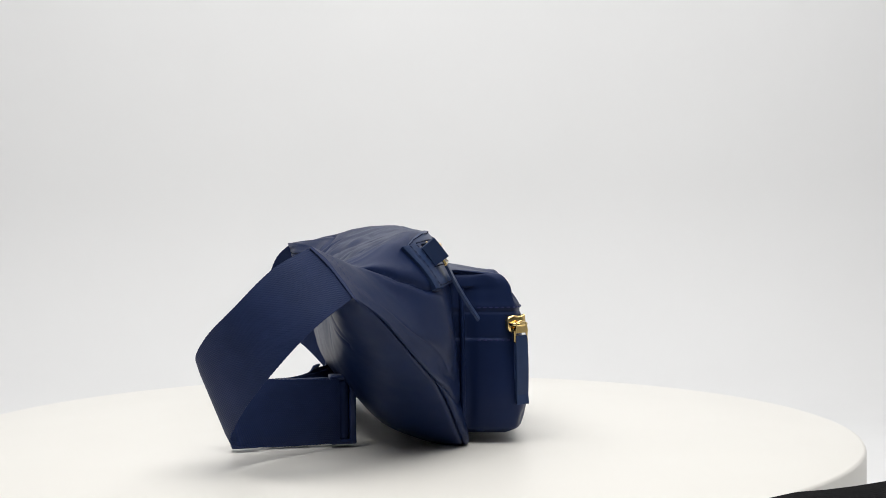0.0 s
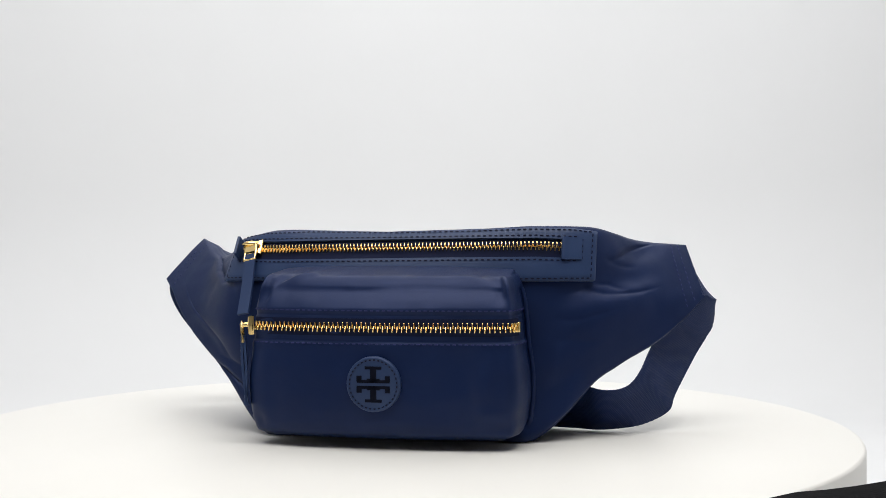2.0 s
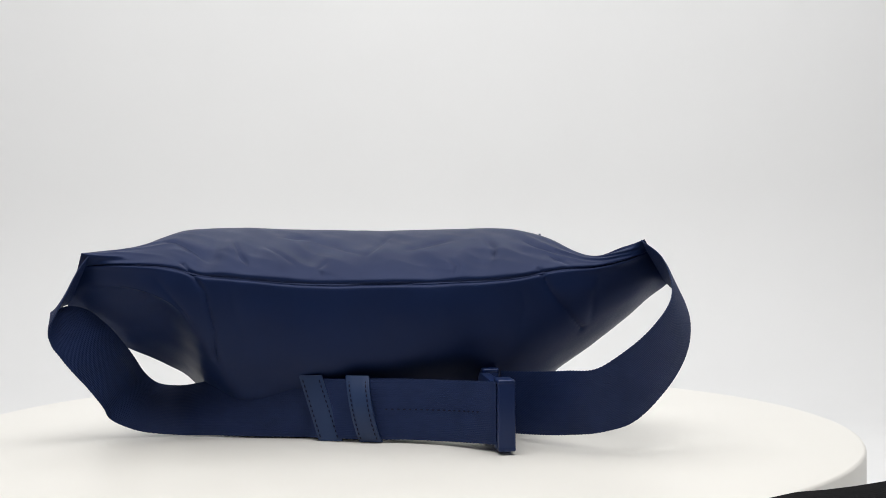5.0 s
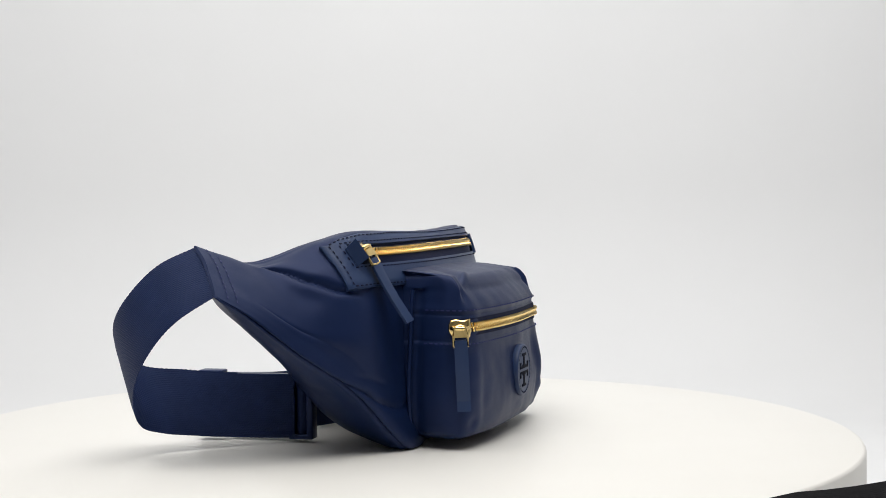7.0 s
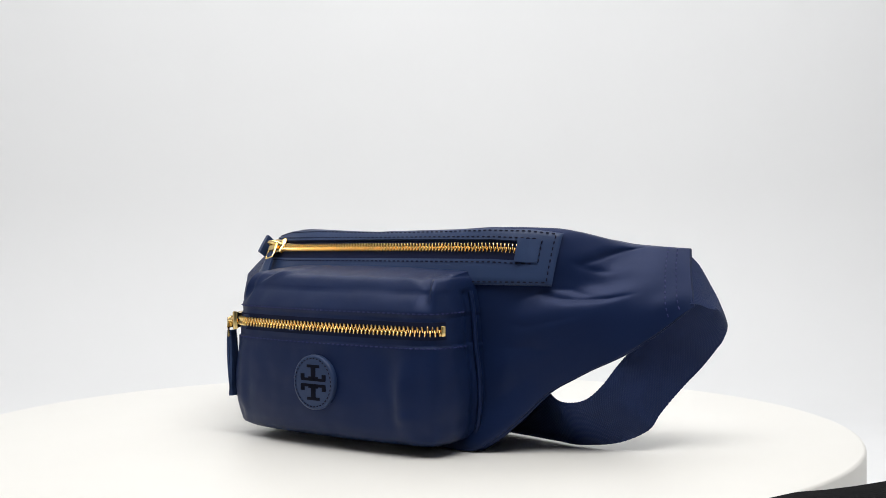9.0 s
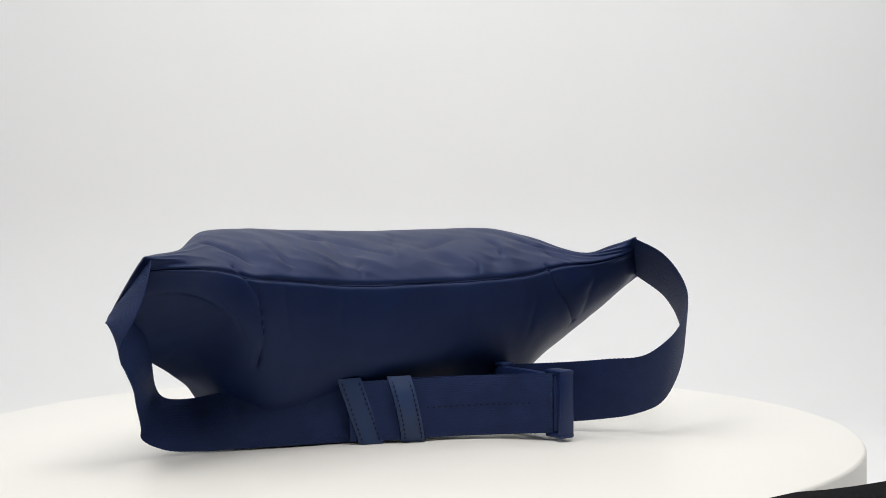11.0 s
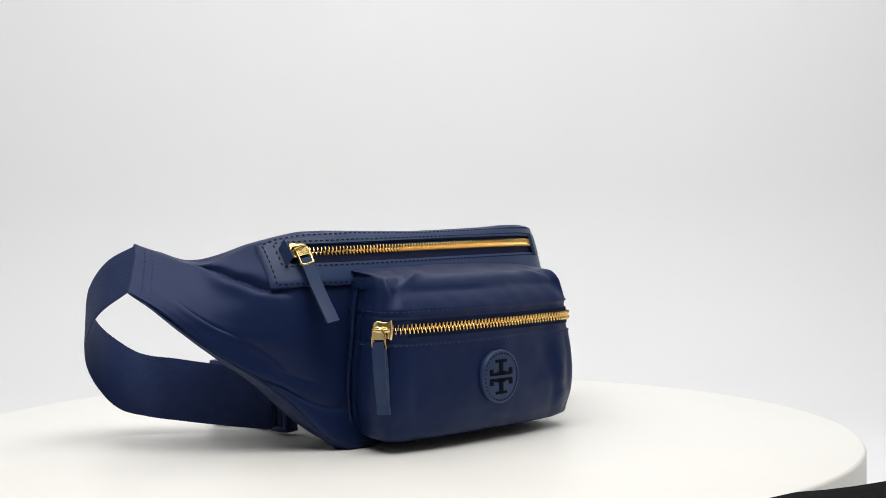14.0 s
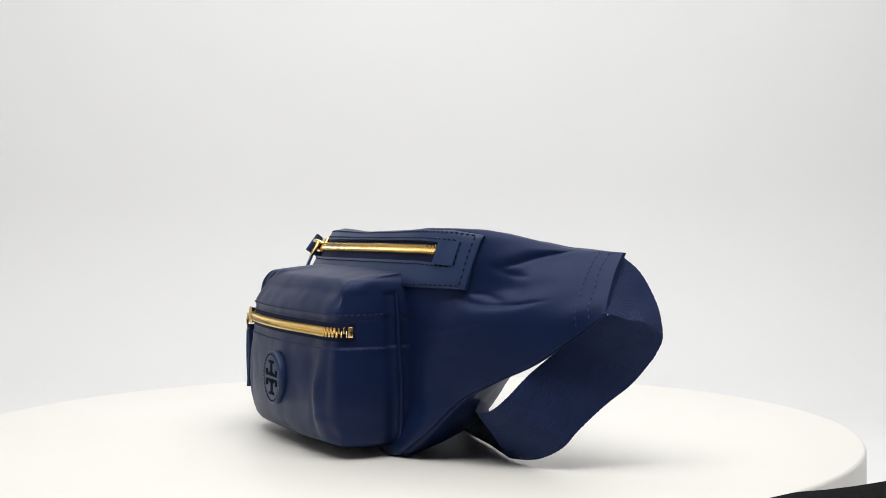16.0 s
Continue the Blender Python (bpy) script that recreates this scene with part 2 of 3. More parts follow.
def body_at(u, k):
    """A point of the bag's main body: u along it, k round it (0 the bottom front seam, 3 to 4.6 the zip plate, 7 the back seam)."""
    loop, sh = section_at(round(float(u), 7))
    n = len(loop)
    i = int(math.floor(k)) % n
    t = k - math.floor(k)
    p0, p1, p2, p3 = loop[i - 1], loop[i], loop[(i + 1) % n], loop[(i + 2) % n]
    q = 0.5 * (2 * p1 + (p2 - p0) * t + (2 * p0 - 5 * p1 + 4 * p2 - p3) * t * t + (3 * p1 - p0 - 3 * p2 + p3) * t**3)
    return Vector((u + sh * (q[1] - 0.109), q[0], q[1]))


def body_normal(u, k):
    e = 0.004
    u0, u1 = max(u - e, SEC_U[0]), min(u + e, SEC_U[-1])
    n = (body_at(u1, k) - body_at(u0, k)).cross(body_at(u, k + 0.1) - body_at(u, k - 0.1))
    return n.normalized()


def on_body(u, k, lift):
    return body_at(u, k) + body_normal(u, k) * lift


CREASES = [  # u, k, half-lengths along u and k, depth, lean
    (-0.117, 2.95, 0.014, 0.40, -0.0016, 10.0), (-0.112, 1.0, 0.010, 0.50, -0.0009, 24.0), (-0.101, 1.6, 0.012, 0.60, 0.0010, 18.0),
    (-0.138, 2.2, 0.016, 0.80, 0.0014, 8.0), (0.146, 2.9, 0.018, 0.40, -0.0034, -6.0), (0.132, 2.2, 0.014, 0.50, 0.0022, -8.0), (0.158, 3.6, 0.008, 0.35, -0.0026, 14.0),
    (0.120, 2.75, 0.012, 0.30, -0.0022, 0.0), (0.154, 2.0, 0.012, 0.60, 0.0018, -10.0),
    (-0.06, 6.1, 0.010, 0.6, -0.0034, 30.0), (-0.02, 6.3, 0.012, 0.5, -0.0026, -30.0), (0.05, 6.0, 0.010, 0.6, -0.0032, 25.0),
    (0.09, 6.2, 0.010, 0.6, -0.0030, 20.0), (0.02, 5.7, 0.03, 0.25, -0.0018, 4.0), (-0.085, 6.0, 0.010, 0.6, -0.0026, -10.0),
    (0.115, 6.3, 0.008, 0.5, -0.0026, 30.0), (-0.105, 6.2, 0.008, 0.5, -0.0022, -20.0),
    (-0.08, 8.0, 0.010, 0.8, -0.0010, 10.0), (0.10, 8.0, 0.010, 0.7, -0.0010, -10.0), (0.0, 8.8, 0.04, 0.35, 0.0015, 0.0),
    (-0.125, 8.0, 0.008, 0.8, -0.0014, 20.0), (0.105, 0.7, 0.010, 0.5, -0.0016, 10.0), (0.115, 1.5, 0.008, 0.6, 0.0016, 5.0),
]


def fold_height(u, k):
    """Slack folds: slanting ones on the top panel, faint ones down the back."""
    top = math.exp(-((k - 5.9) / 0.75) ** 2)
    back = math.exp(-((k - 8.4) / 1.0) ** 2)
    a = noise.noise(Vector((u * 42.0 + k * 2.0, k * 1.1, 3.1)))
    c = noise.noise(Vector((u * 40.0 - k * 0.8, k * 0.7, 11.3)))
    return 0.0010 * top * (1 - abs(a) * 2) + 0.0004 * back * c


K_LENGTH = 0.022  # about one step of k, in metres
FOLDS = [  # stations (u, k), depth, half-width
    ([(-.134, 4.5), (-.130, 4.2), (-.122, 3.5), (-.112, 3.05), (-.100, 2.85)], .0046, .0022),
    ([(-.146, 1.6), (-.125, 1.5), (-.108, 1.2), (-.098, .9)], .0009, .0030),
    ([(-.106, .65), (-.098, .95), (-.086, 1.2)], .0014, .0020),
    ([(.169, 4.3), (.160, 3.9), (.152, 3.55), (.145, 3.4)], .0019, .0020),
    ([(.118, 2.75), (.130, 2.85), (.142, 2.6), (.160, 2.3), (.170, 2.2)], .0017, .0022),
    ([(.134, 2.95), (.144, 2.85), (.154, 2.5)], .0014, .0018),
    ([(.140, 3.5), (.150, 3.3), (.160, 3.2)], .0010, .0020),
    ([(.110, 1.9), (.125, 1.7), (.140, 1.2)], .0009, .0030),
    ([(.112, 2.3), (.124, 2.15), (.150, 2.0)], .0008, .0025),
    ([(.147, 7.3), (.135, 8.0), (.123, 8.75)], .0013, .0030),
    ([(.100, 7.1), (.098, 7.7), (.092, 8.5)], .0008, .0026),
    ([(.060, 7.15), (.063, 7.7), (.060, 8.2)], .0005, .0025),
    ([(-.080, 7.1), (-.084, 7.8), (-.078, 8.6)], .0008, .0025),
    ([(-.030, 7.15), (-.027, 7.6), (-.030, 8.0)], .0004, .0025),
    ([(-.128, 7.4), (-.122, 8.2), (-.118, 9.2)], .0012, .0024),
    ([(.147, 5.45), (.130, 6.0), (.113, 6.55)], .0026, .0024),
    ([(.102, 5.6), (.096, 6.1), (.089, 6.6)], .0026, .0020),
    ([(.082, 5.75), (.070, 6.1), (.060, 6.4)], .0024, .0020),
    ([(.075, 5.45), (.052, 5.45), (.035, 5.7), (.016, 6.05)], .0026, .0020),
    ([(-.001, 5.3), (.008, 5.7), (.016, 6.1)], .0022, .0020),
    ([(-.006, 5.85), (-.025, 5.7), (-.042, 5.55)], .0022, .0020),
    ([(-.060, 5.5), (-.066, 5.9), (-.064, 6.4)], .0022, .0020),
    ([(-.085, 5.5), (-.095, 5.9), (-.105, 6.0)], .0024, .0020),
    ([(-.100, 6.2), (-.108, 6.6), (-.112, 6.9)], .0020, .0018),
    ([(.040, 6.2), (.046, 6.5), (.044, 6.8)], .0014, .0020),
    ([(-.035, 6.2), (-.042, 6.5), (-.040, 6.85)], .0014, .0020),
]
PANEL_SEAMS = [
    [(-.093, 6.85), (-.098, 7.55), (-.107, 8.35), (-.114, 9.1)],
    [(.130, 6.75), (.116, 7.4), (.111, 8.35), (.112, 9.1)],
    [(-.112, 0.0), (-.100, .40), (-.086, .75), (-.072, .95)],
]


def line_field(uu, kk, line):
    """For grids of u and k: the distance to a line of stations, and how far along it the nearest point lies, 0 to 1."""
    best, along = np.full(uu.shape, 9.0), np.zeros(uu.shape)
    pts = [np.array((u, k * K_LENGTH)) for u, k in line]
    n = len(pts) - 1
    for i, (a, b) in enumerate(zip(pts, pts[1:])):
        d = b - a
        t = np.clip(((uu - a[0]) * d[0] + (kk * K_LENGTH - a[1]) * d[1]) / (d @ d), 0, 1)
        r = np.hypot(uu - a[0] - t * d[0], kk * K_LENGTH - a[1] - t * d[1])
        near = r < best
        best, along = np.where(near, r, best), np.where(near, (i + t) / n, along)
    return best, along


def bag_panel(name, k0, k1, label):
    """One fabric panel of the main compartment, between two seams."""
    nu, nk = 320, int((k1 - k0) * 24)
    us, ks = np.linspace(SEC_U[0], SEC_U[-1], nu + 1), np.linspace(k0, k1, nk + 1)
    uu, kk = np.meshgrid(us, ks, indexing="ij")
    place = np.array([[body_at(u, k) for k in ks] for u in us])
    out = np.cross(np.gradient(place, axis=0), np.gradient(place, axis=1))
    out /= np.maximum(np.linalg.norm(out, axis=2, keepdims=True), 1e-12)
    h = np.zeros(uu.shape)
    for cu, ck, lu, lk, d, lean in CREASES:
        h += 0.8 * d * np.exp(-((uu - cu) / lu) ** 2 - ((kk % 11.0 - ck - lean * (uu - cu)) / lk) ** 2)
    for line, depth, width in FOLDS:
        r, f = line_field(uu, kk, line)
        ease = np.clip(np.minimum(f, 1 - f) * 4 + 0.1, 0, 1)
        h += depth * ease * (0.55 * np.exp(-(r / (3.2 * width)) ** 2) - np.exp(-r / width))
    for line in PANEL_SEAMS:
        r, f = line_field(uu, kk, line)
        h += 0.0003 * np.exp(-(r / 0.0050) ** 2) - 0.0022 * np.exp(-r / 0.0013)
    for seam, depth in ((7.0, 0.0026), (0.0, 0.0024), (11.0, 0.0024)):
        h += depth * (0.55 * np.exp(-((kk - seam) / 0.22) ** 2) - np.exp(-np.abs(kk - seam) / 0.045))
    ease = np.clip(np.minimum(uu - SEC_U[0], SEC_U[-1] - uu) / 0.02, 0, 1)
    bm = bmesh.new()
    rows = []
    for i in range(nu + 1):
        row = []
        for j in range(nk + 1):
            p = Vector(place[i, j])
            grain = 0.0008 * noise.fractal(p * 24.0, 1.0, 2.0, 3) + fold_height(us[i], ks[j])
            q = p + Vector(out[i, j]) * (h[i, j] + grain) * ease[i, j]
            q.z = max(q.z, 0.0003)
            row.append(bm.verts.new(q))
        rows.append(row)
    grid_faces(bm, rows)
    return part(name, bm, NYLON, bag, label)


body = bag_panel("front_panel", 0.0, 4.9, "soft creased navy nylon front panel with drawn wings")
top_panel = bag_panel("top_panel", 4.9, 7.0, "slack wrinkled navy nylon top panel")
back_panel = bag_panel("back_panel", 7.0, 11.0, "smooth navy nylon back and underside panel")

for tip in (SEC_U[0], SEC_U[-1]):
    bm = bmesh.new()
    rim = [bm.verts.new(body_at(tip, 11.0 * j / 66)) for j in range(66)]
    mid = bm.verts.new(sum((v.co for v in rim), Vector()) / 66)
    for j in range(66):
        bm.faces.new((rim[j], rim[(j + 1) % 66], mid))
    part("wing_end", bm, NYLON, bag)

# ---- the front pocket
POCKET = [(-.0640, -.008), (-.0680, -.045), (-.0710, -.062), (-.0695, -.0700), (-.0620, -.0750), (-.045, -.0780), (.012, -.0815), (.065, -.0785), (.084, -.0768), (.0935, -.0730),
          (.0970, -.064), (.0975, -.045), (.0975, -.008)]
POCKET_S = [0, .075, .142, .173, .208, .275, .496, .702, .776, .815, .853, .926, 1.0]
POCKET_Z = [0.0050, 0.0075, 0.0124, 0.0210, 0.0450, 0.0640, 0.0800, 0.0900, 0.0970]
POCKET_IN = [0.011, 0.0038, 0.0002, -0.0016, -0.0022, 0.0004, 0.0016, 0.0030, 0.0046]


def pocket_plan(s):
    return hermite(POCKET_S, np.array(POCKET), s)


def pocket_at(s, z, lift=0.0):
    p, a, b = pocket_plan(s), pocket_plan(max(s - 0.004, 0)), pocket_plan(min(s + 0.004, 1))
    d = b - a
    d /= np.hypot(*d)
    n = np.array((d[1], -d[0]))
    inset = float(hermite(POCKET_Z, np.array(POCKET_IN), z)) - lift
    inset += 0.0060 * min(max((z - 0.0835) / 0.0120, 0.0), 1.0) ** 1.6 * max(-n[1], 0.0) ** 4
    q = p - n * inset
    return Vector((q[0], min(q[1], -0.004), z))


def pocket_lid(s, w):
    """The pocket's top: w from 0 at its rim to 1 at the bag's face."""
    p = pocket_at(s, 0.0955)
    mid_u, back = 0.0130, -0.0080
    a = 0.75 + min(w / 0.45, 1.0) * (math.pi / 2 - 0.75)
    inwards, up = math.cos(0.75) - math.cos(a), math.sin(a) - math.sin(0.75)
    q = Vector((mid_u + (p.x - mid_u) * (1 - 0.07 * inwards), min(back + (p.y - back) * (1 - 0.20 * inwards), -0.0040), p.z + 0.0270 * up))
    if w > 0.45:
        f = (w - 0.45) / 0.55
        end = Vector((mid_u + (q.x - mid_u) * 0.96, back, 0.1110 - 0.75 * (q.x - mid_u) ** 2))
        q = q.lerp(end, f)
        q.z += 0.0016 * math.sin(f * math.pi)
    return q


def pocket_body():
    bm = bmesh.new()
    zs = sorted(list(np.linspace(0.0050, 0.0955, 56)) + list(np.linspace(0.0630, 0.0690, 9)) + list(np.linspace(0.0790, 0.0850, 9)))
    ns = 150
    rows = []
    for z in zs:
        row = []
        for j in range(ns + 1):
            s = j / ns
            p = pocket_at(s, z)
            h = 0.0010 * noise.fractal(Vector((p.x, p.y, p.z * 1.5)) * 24.0, 1.0, 2.0, 3)
            for cs, cz, ls, lz, d in ((0.20, 0.092, 0.012, 0.004, -0.0016), (0.79, 0.092, 0.012, 0.004, -0.0010), (0.70, 0.050, 0.030, 0.012, -0.0018), (0.745, 0.036, 0.018, 0.016, 0.0018), (0.72, 0.026, 0.014, 0.012, -0.0008), (0.785, 0.046, 0.014, 0.016, -0.0007),
                                      (0.76, 0.022, 0.03, 0.005, 0.0016), (0.24, 0.03, 0.02, 0.02, -0.0012), (0.20, 0.016, 0.02, 0.004, -0.0018), (0.80, 0.014, 0.02, 0.004, -0.0018), (0.5, 0.02, 0.15, 0.01, 0.0012)):
                h += d * math.exp(-((s - cs) / ls) ** 2 - ((z - cz) / lz) ** 2)
            for seam in (0.0815, 0.0655):
                h -= 0.0006 * math.exp(-((z - seam) / 0.0011) ** 2)
                h += 0.0003 * math.exp(-((z - seam - (0.0030 if seam > 0.07 else -0.0030)) / 0.0018) ** 2)
            if 0.0660 < z < 0.0812:
                h -= 0.0004
            for edge in (0.064, 0.936):
                h -= 0.0022 * math.exp(-((s - edge) / 0.009) ** 2)
            p = pocket_at(s, z, h)
            row.append(bm.verts.new(p))
        rows.append(row)
    for w in (0.04, 0.08, 0.12, 0.16, 0.20, 0.24, 0.28, 0.32, 0.36, 0.42, 0.5, 0.58, 0.66, 0.74, 0.82, 0.9, 1.0):
        row = []
        for j in range(ns + 1):
            s = j / ns
            p = pocket_lid(s, w)
            h = 0.0006 * noise.fractal(p * 24.0, 1.0, 2.0, 3)
            for cu, lu, cw, lean, d in ((-0.050, 0.004, 0.30, 0.010, 0.0022), (-0.040, 0.005, 0.34, 0.014, -0.0018), (0.078, 0.005, 0.30, -0.010, 0.0010), (0.066, 0.006, 0.34, -0.012, -0.0006)):
                h -= d * math.exp(-((p.x - cu - lean * (w - 0.3) * 3) / lu) ** 2) * math.exp(-((w - cw) / 0.22) ** 2)
            row.append(bm.verts.new(p + Vector((0, 0, h))))
        rows.append(row)
    grid_faces(bm, rows)
    bm.faces.new(rows[0])
    return part("front_pocket", bm, NYLON, bag, "boxy navy nylon front pocket")


pocket = pocket_body()


# ---- ribbons of webbing, from stations of top and bottom edge
def ribbon(name, stations, parent, label, thick=0.0014, mat=None):
    xs = [0.0]
    for a, b in zip(stations, stations[1:]):
        xs.append(xs[-1] + max(((Vector(b[0]) + Vector(b[1])) / 2 - (Vector(a[0]) + Vector(a[1])) / 2).length, 0.004))
    tops, bots = np.array([s[0] for s in stations]), np.array([s[1] for s in stations])
    n = int(xs[-1] / 0.0006)
    mids, rows = [], []
    for i in range(n + 1):
        x = xs[-1] * i / n
        t, b = Vector(hermite(xs, tops, x)), Vector(hermite(xs, bots, x))
        mids.append((t, b, x))
    bm = bmesh.new()
    layer = bm.loops.layers.uv.new("UVMap")
    across = 8
    place = {}
    for i, (t, b, x) in enumerate(mids):
        t0, b0, _ = mids[max(i - 1, 0)]
        t1, b1, _ = mids[min(i + 1, n)]
        nrm = ((t1 + b1) - (t0 + b0)).cross(t - b).normalized() * thick / 2
        row = []
        for side in (1, -1):
            for j in (range(across + 1) if side == 1 else range(across, -1, -1)):
                f = j / across
                edge = 0.35 if j in (0, across) else 1.0
                cord = (0.00012 * math.sin(2 * math.pi * x / 0.0026) if j in (0, across) else 0.0) * (1 if j else -1)
                v = bm.verts.new(t.lerp(b, f) + nrm * side * edge + (b - t).normalized() * cord)
                place[v] = (x, f * 0.038)
                row.append(v)
        rows.append(row)
    grid_faces(bm, rows, True)
    bm.faces.new(rows[0])
    bm.faces.new(rows[-1])
    for f in bm.faces:
        for lp in f.loops:
            lp[layer].uv = place[lp.vert]
    return part(name, bm, mat or WEBBING, parent, label)


STRAP_R = [
    ((.1840, .0590, .1190), (.2005, .0380, .0872)),
    ((.1890, .0685, .1100), (.2035, .0430, .0866)),
    ((.1940, .0740, .0980), (.2065, .0490, .0842)),
    ((.2005, .0755, .0850), (.2088, .0535, .0832)),
    ((.2065, .0730, .0730), (.2082, .0540, .0840)),
    ((.2060, .0695, .0650), (.2015, .0480, .0864)),
    ((.2020, .0660, .0575), (.1920, .0410, .0846)),
    ((.1960, .0600, .0475), (.1810, .0338, .0752)),
    ((0.1895, 0.0463, 0.0354), (.1725, .0220, .0625)),
    ((0.1823, 0.0326, 0.0206), (.1670, .0090, .0505)),
    ((0.1796, 0.0263, 0.0129), (.1630, .0010, .0410)),
    ((0.1650, 0.0207, 0.0049), (.1560, -.0060, .0325)),
    ((.1400, .0165, .0008), (.1400, -.0080, .0295)),
    ((.118, .0200, .0006), (.117, .007, .0345)),
    ((.092, .0260, .0006), (.092, .021, .0375)),
    ((.044, .0350, .0006), (.044, .033, .0385)),
    ((-.002, .0480, .0008), (-.002, .048, .0390)),
    ((-.042, .0710, .0020), (-.042, .071, .0400)),
    ((-.066, .0960, .0040), (-.066, .096, .0420)),
]
strap_r = ribbon("strap", STRAP_R, bag, "navy woven webbing strap lying folded on the turntable")
STRAP_L = [
    ((-.155, .060, .1245), (-.174, .039, .0980)),
    ((-.164, .080, .1140), (-.183, .060, .0830)),
    ((-.165, .102, .0930), (-.179, .0825, .0590)),
    ((-.150, .118, .0750), (-.161, .099, .0350)),
    ((-.132, .123, .0610), (-.139, .105, .0170)),
    ((-.119, .118, .0520), (-.124, .101, .0120)),
    ((-.103, .096, .0480), (-.105, .086, .0080)),
    ((-.086, .068, .0445), (-.086, .064, .0050)),
    ((-.069, .040, .0420), (-.069, .040, .0030)),
]
strap_l = ribbon("strap", STRAP_L, bag, "navy woven webbing strap looped behind the bag")


# ---- small fittings of the bag
def k_at(u, z):
    """The k of the front face at height z."""
    lo, hi = 1.0, 4.95
    for _ in range(24):
        mid = (lo + hi) / 2
        if body_at(u, mid).z < z:
            lo = mid
        else:
            hi = mid
    return (lo + hi) / 2


def face_point(u, z, lift):
    return on_body(u, k_at(u, z), lift)


def frame_plate(bm, us, fs, hole, at, low, high):
    """A plate over a grid of us and fs with a rectangular hole of cells."""
    top, bot, cells = {}, {}, set()
    for i in range(len(us) - 1):
        for j in range(len(fs) - 1):
            if not (hole and hole[0] <= i < hole[1] and hole[2] <= j < hole[3]):
                cells.add((i, j))
    for i, j in cells:
        for a, b in ((i, j), (i + 1, j), (i + 1, j + 1), (i, j + 1)):
            if (a, b) not in top:
                top[a, b] = bm.verts.new(at(us[a], fs[b], high))
                bot[a, b] = bm.verts.new(at(us[a], fs[b], low))
    for i, j in cells:
        q = ((i, j), (i + 1, j), (i + 1, j + 1), (i, j + 1))
        bm.faces.new([top[c] for c in q])
        bm.faces.new([bot[c] for c in reversed(q)])
        for (di, dj), a, b in (((0, -1), q[0], q[1]), ((1, 0), q[1], q[2]), ((0, 1), q[2], q[3]), ((-1, 0), q[3], q[0])):
            if (i + di, j + dj) not in cells:
                bm.faces.new((top[a], top[b], bot[b], bot[a]))


def stitch_row(name, pts, normals, parent, length=0.0023, pitch=0.0036, width=0.00040, mat=None):
    """A row of short stitches along points; normals say which way is out."""
    bm = bmesh.new()
    pts = [Vector(p) for p in pts]
    run = [0.0]
    for a, b in zip(pts, pts[1:]):
        run.append(run[-1] + (b - a).length)
    n = max(int(run[-1] / pitch), 1)
    for c in range(n):
        at = (c + 0.5) * run[-1] / n
        i = min(max(int(np.searchsorted(run, at)) - 1, 0), len(pts) - 2)
        f = (at - run[i]) / max(run[i + 1] - run[i], 1e-9)
        p = pts[i].lerp(pts[i + 1], f)
        way = (pts[i + 1] - pts[i]).normalized()
        out = Vector(normals[i]).normalized()
        side = out.cross(way).normalized()
        h = length * (0.46 + 0.08 * random.random())
        ring = []
        for e, w, d in ((-1, 0.5, -0.0003), (-0.6, 1, 0.0003), (0.6, 1, 0.0003), (1, 0.5, -0.0003)):
            ring.append([bm.verts.new(p + way * e * h + side * w * width * q + out * (d if q else d + 0.00018)) for q in (-1, 0, 1)])
        grid_faces(bm, ring)
    return part(name, bm, mat or THREAD, parent)


ZIP_U0, ZIP_U1 = -0.0960, 0.1215


def plate_bottom(u):
    return float(np.interp(u, [-0.1085, -0.09, 0.0, 0.12, 0.135], [0.0975, 0.0985, 0.0985, 0.0990, 0.0985]))


def plate_top(u):
    return float(np.interp(u, [-0.1085, -0.098, -0.08, -0.05, 0.01, 0.06, 0.095, 0.12, 0.135], [0.1205, 0.1255, 0.1290, 0.1298, 0.1288, 0.1300, 0.1318, 0.1312, 0.1285]))


def zip_z(u):
    return float(np.interp(u, [-0.1085, -0.09, 0.0, 0.1, 0.135], [0.1170, 0.1180, 0.1192, 0.1205, 0.1190]))


def plate_z(u, f):
    """Height on the plate: f 0 to 1 the lower band, 1 to 2 the opening, 2 to 3 the upper band."""
    zc = zip_z(u)
    return float(np.interp(f, [0, 1, 2, 3], [plate_bottom(u), zc - 0.0068, zc + 0.0046, plate_top(u)]))


def plate_point(u, f, lift):
    return face_point(u, plate_z(u, f), lift)


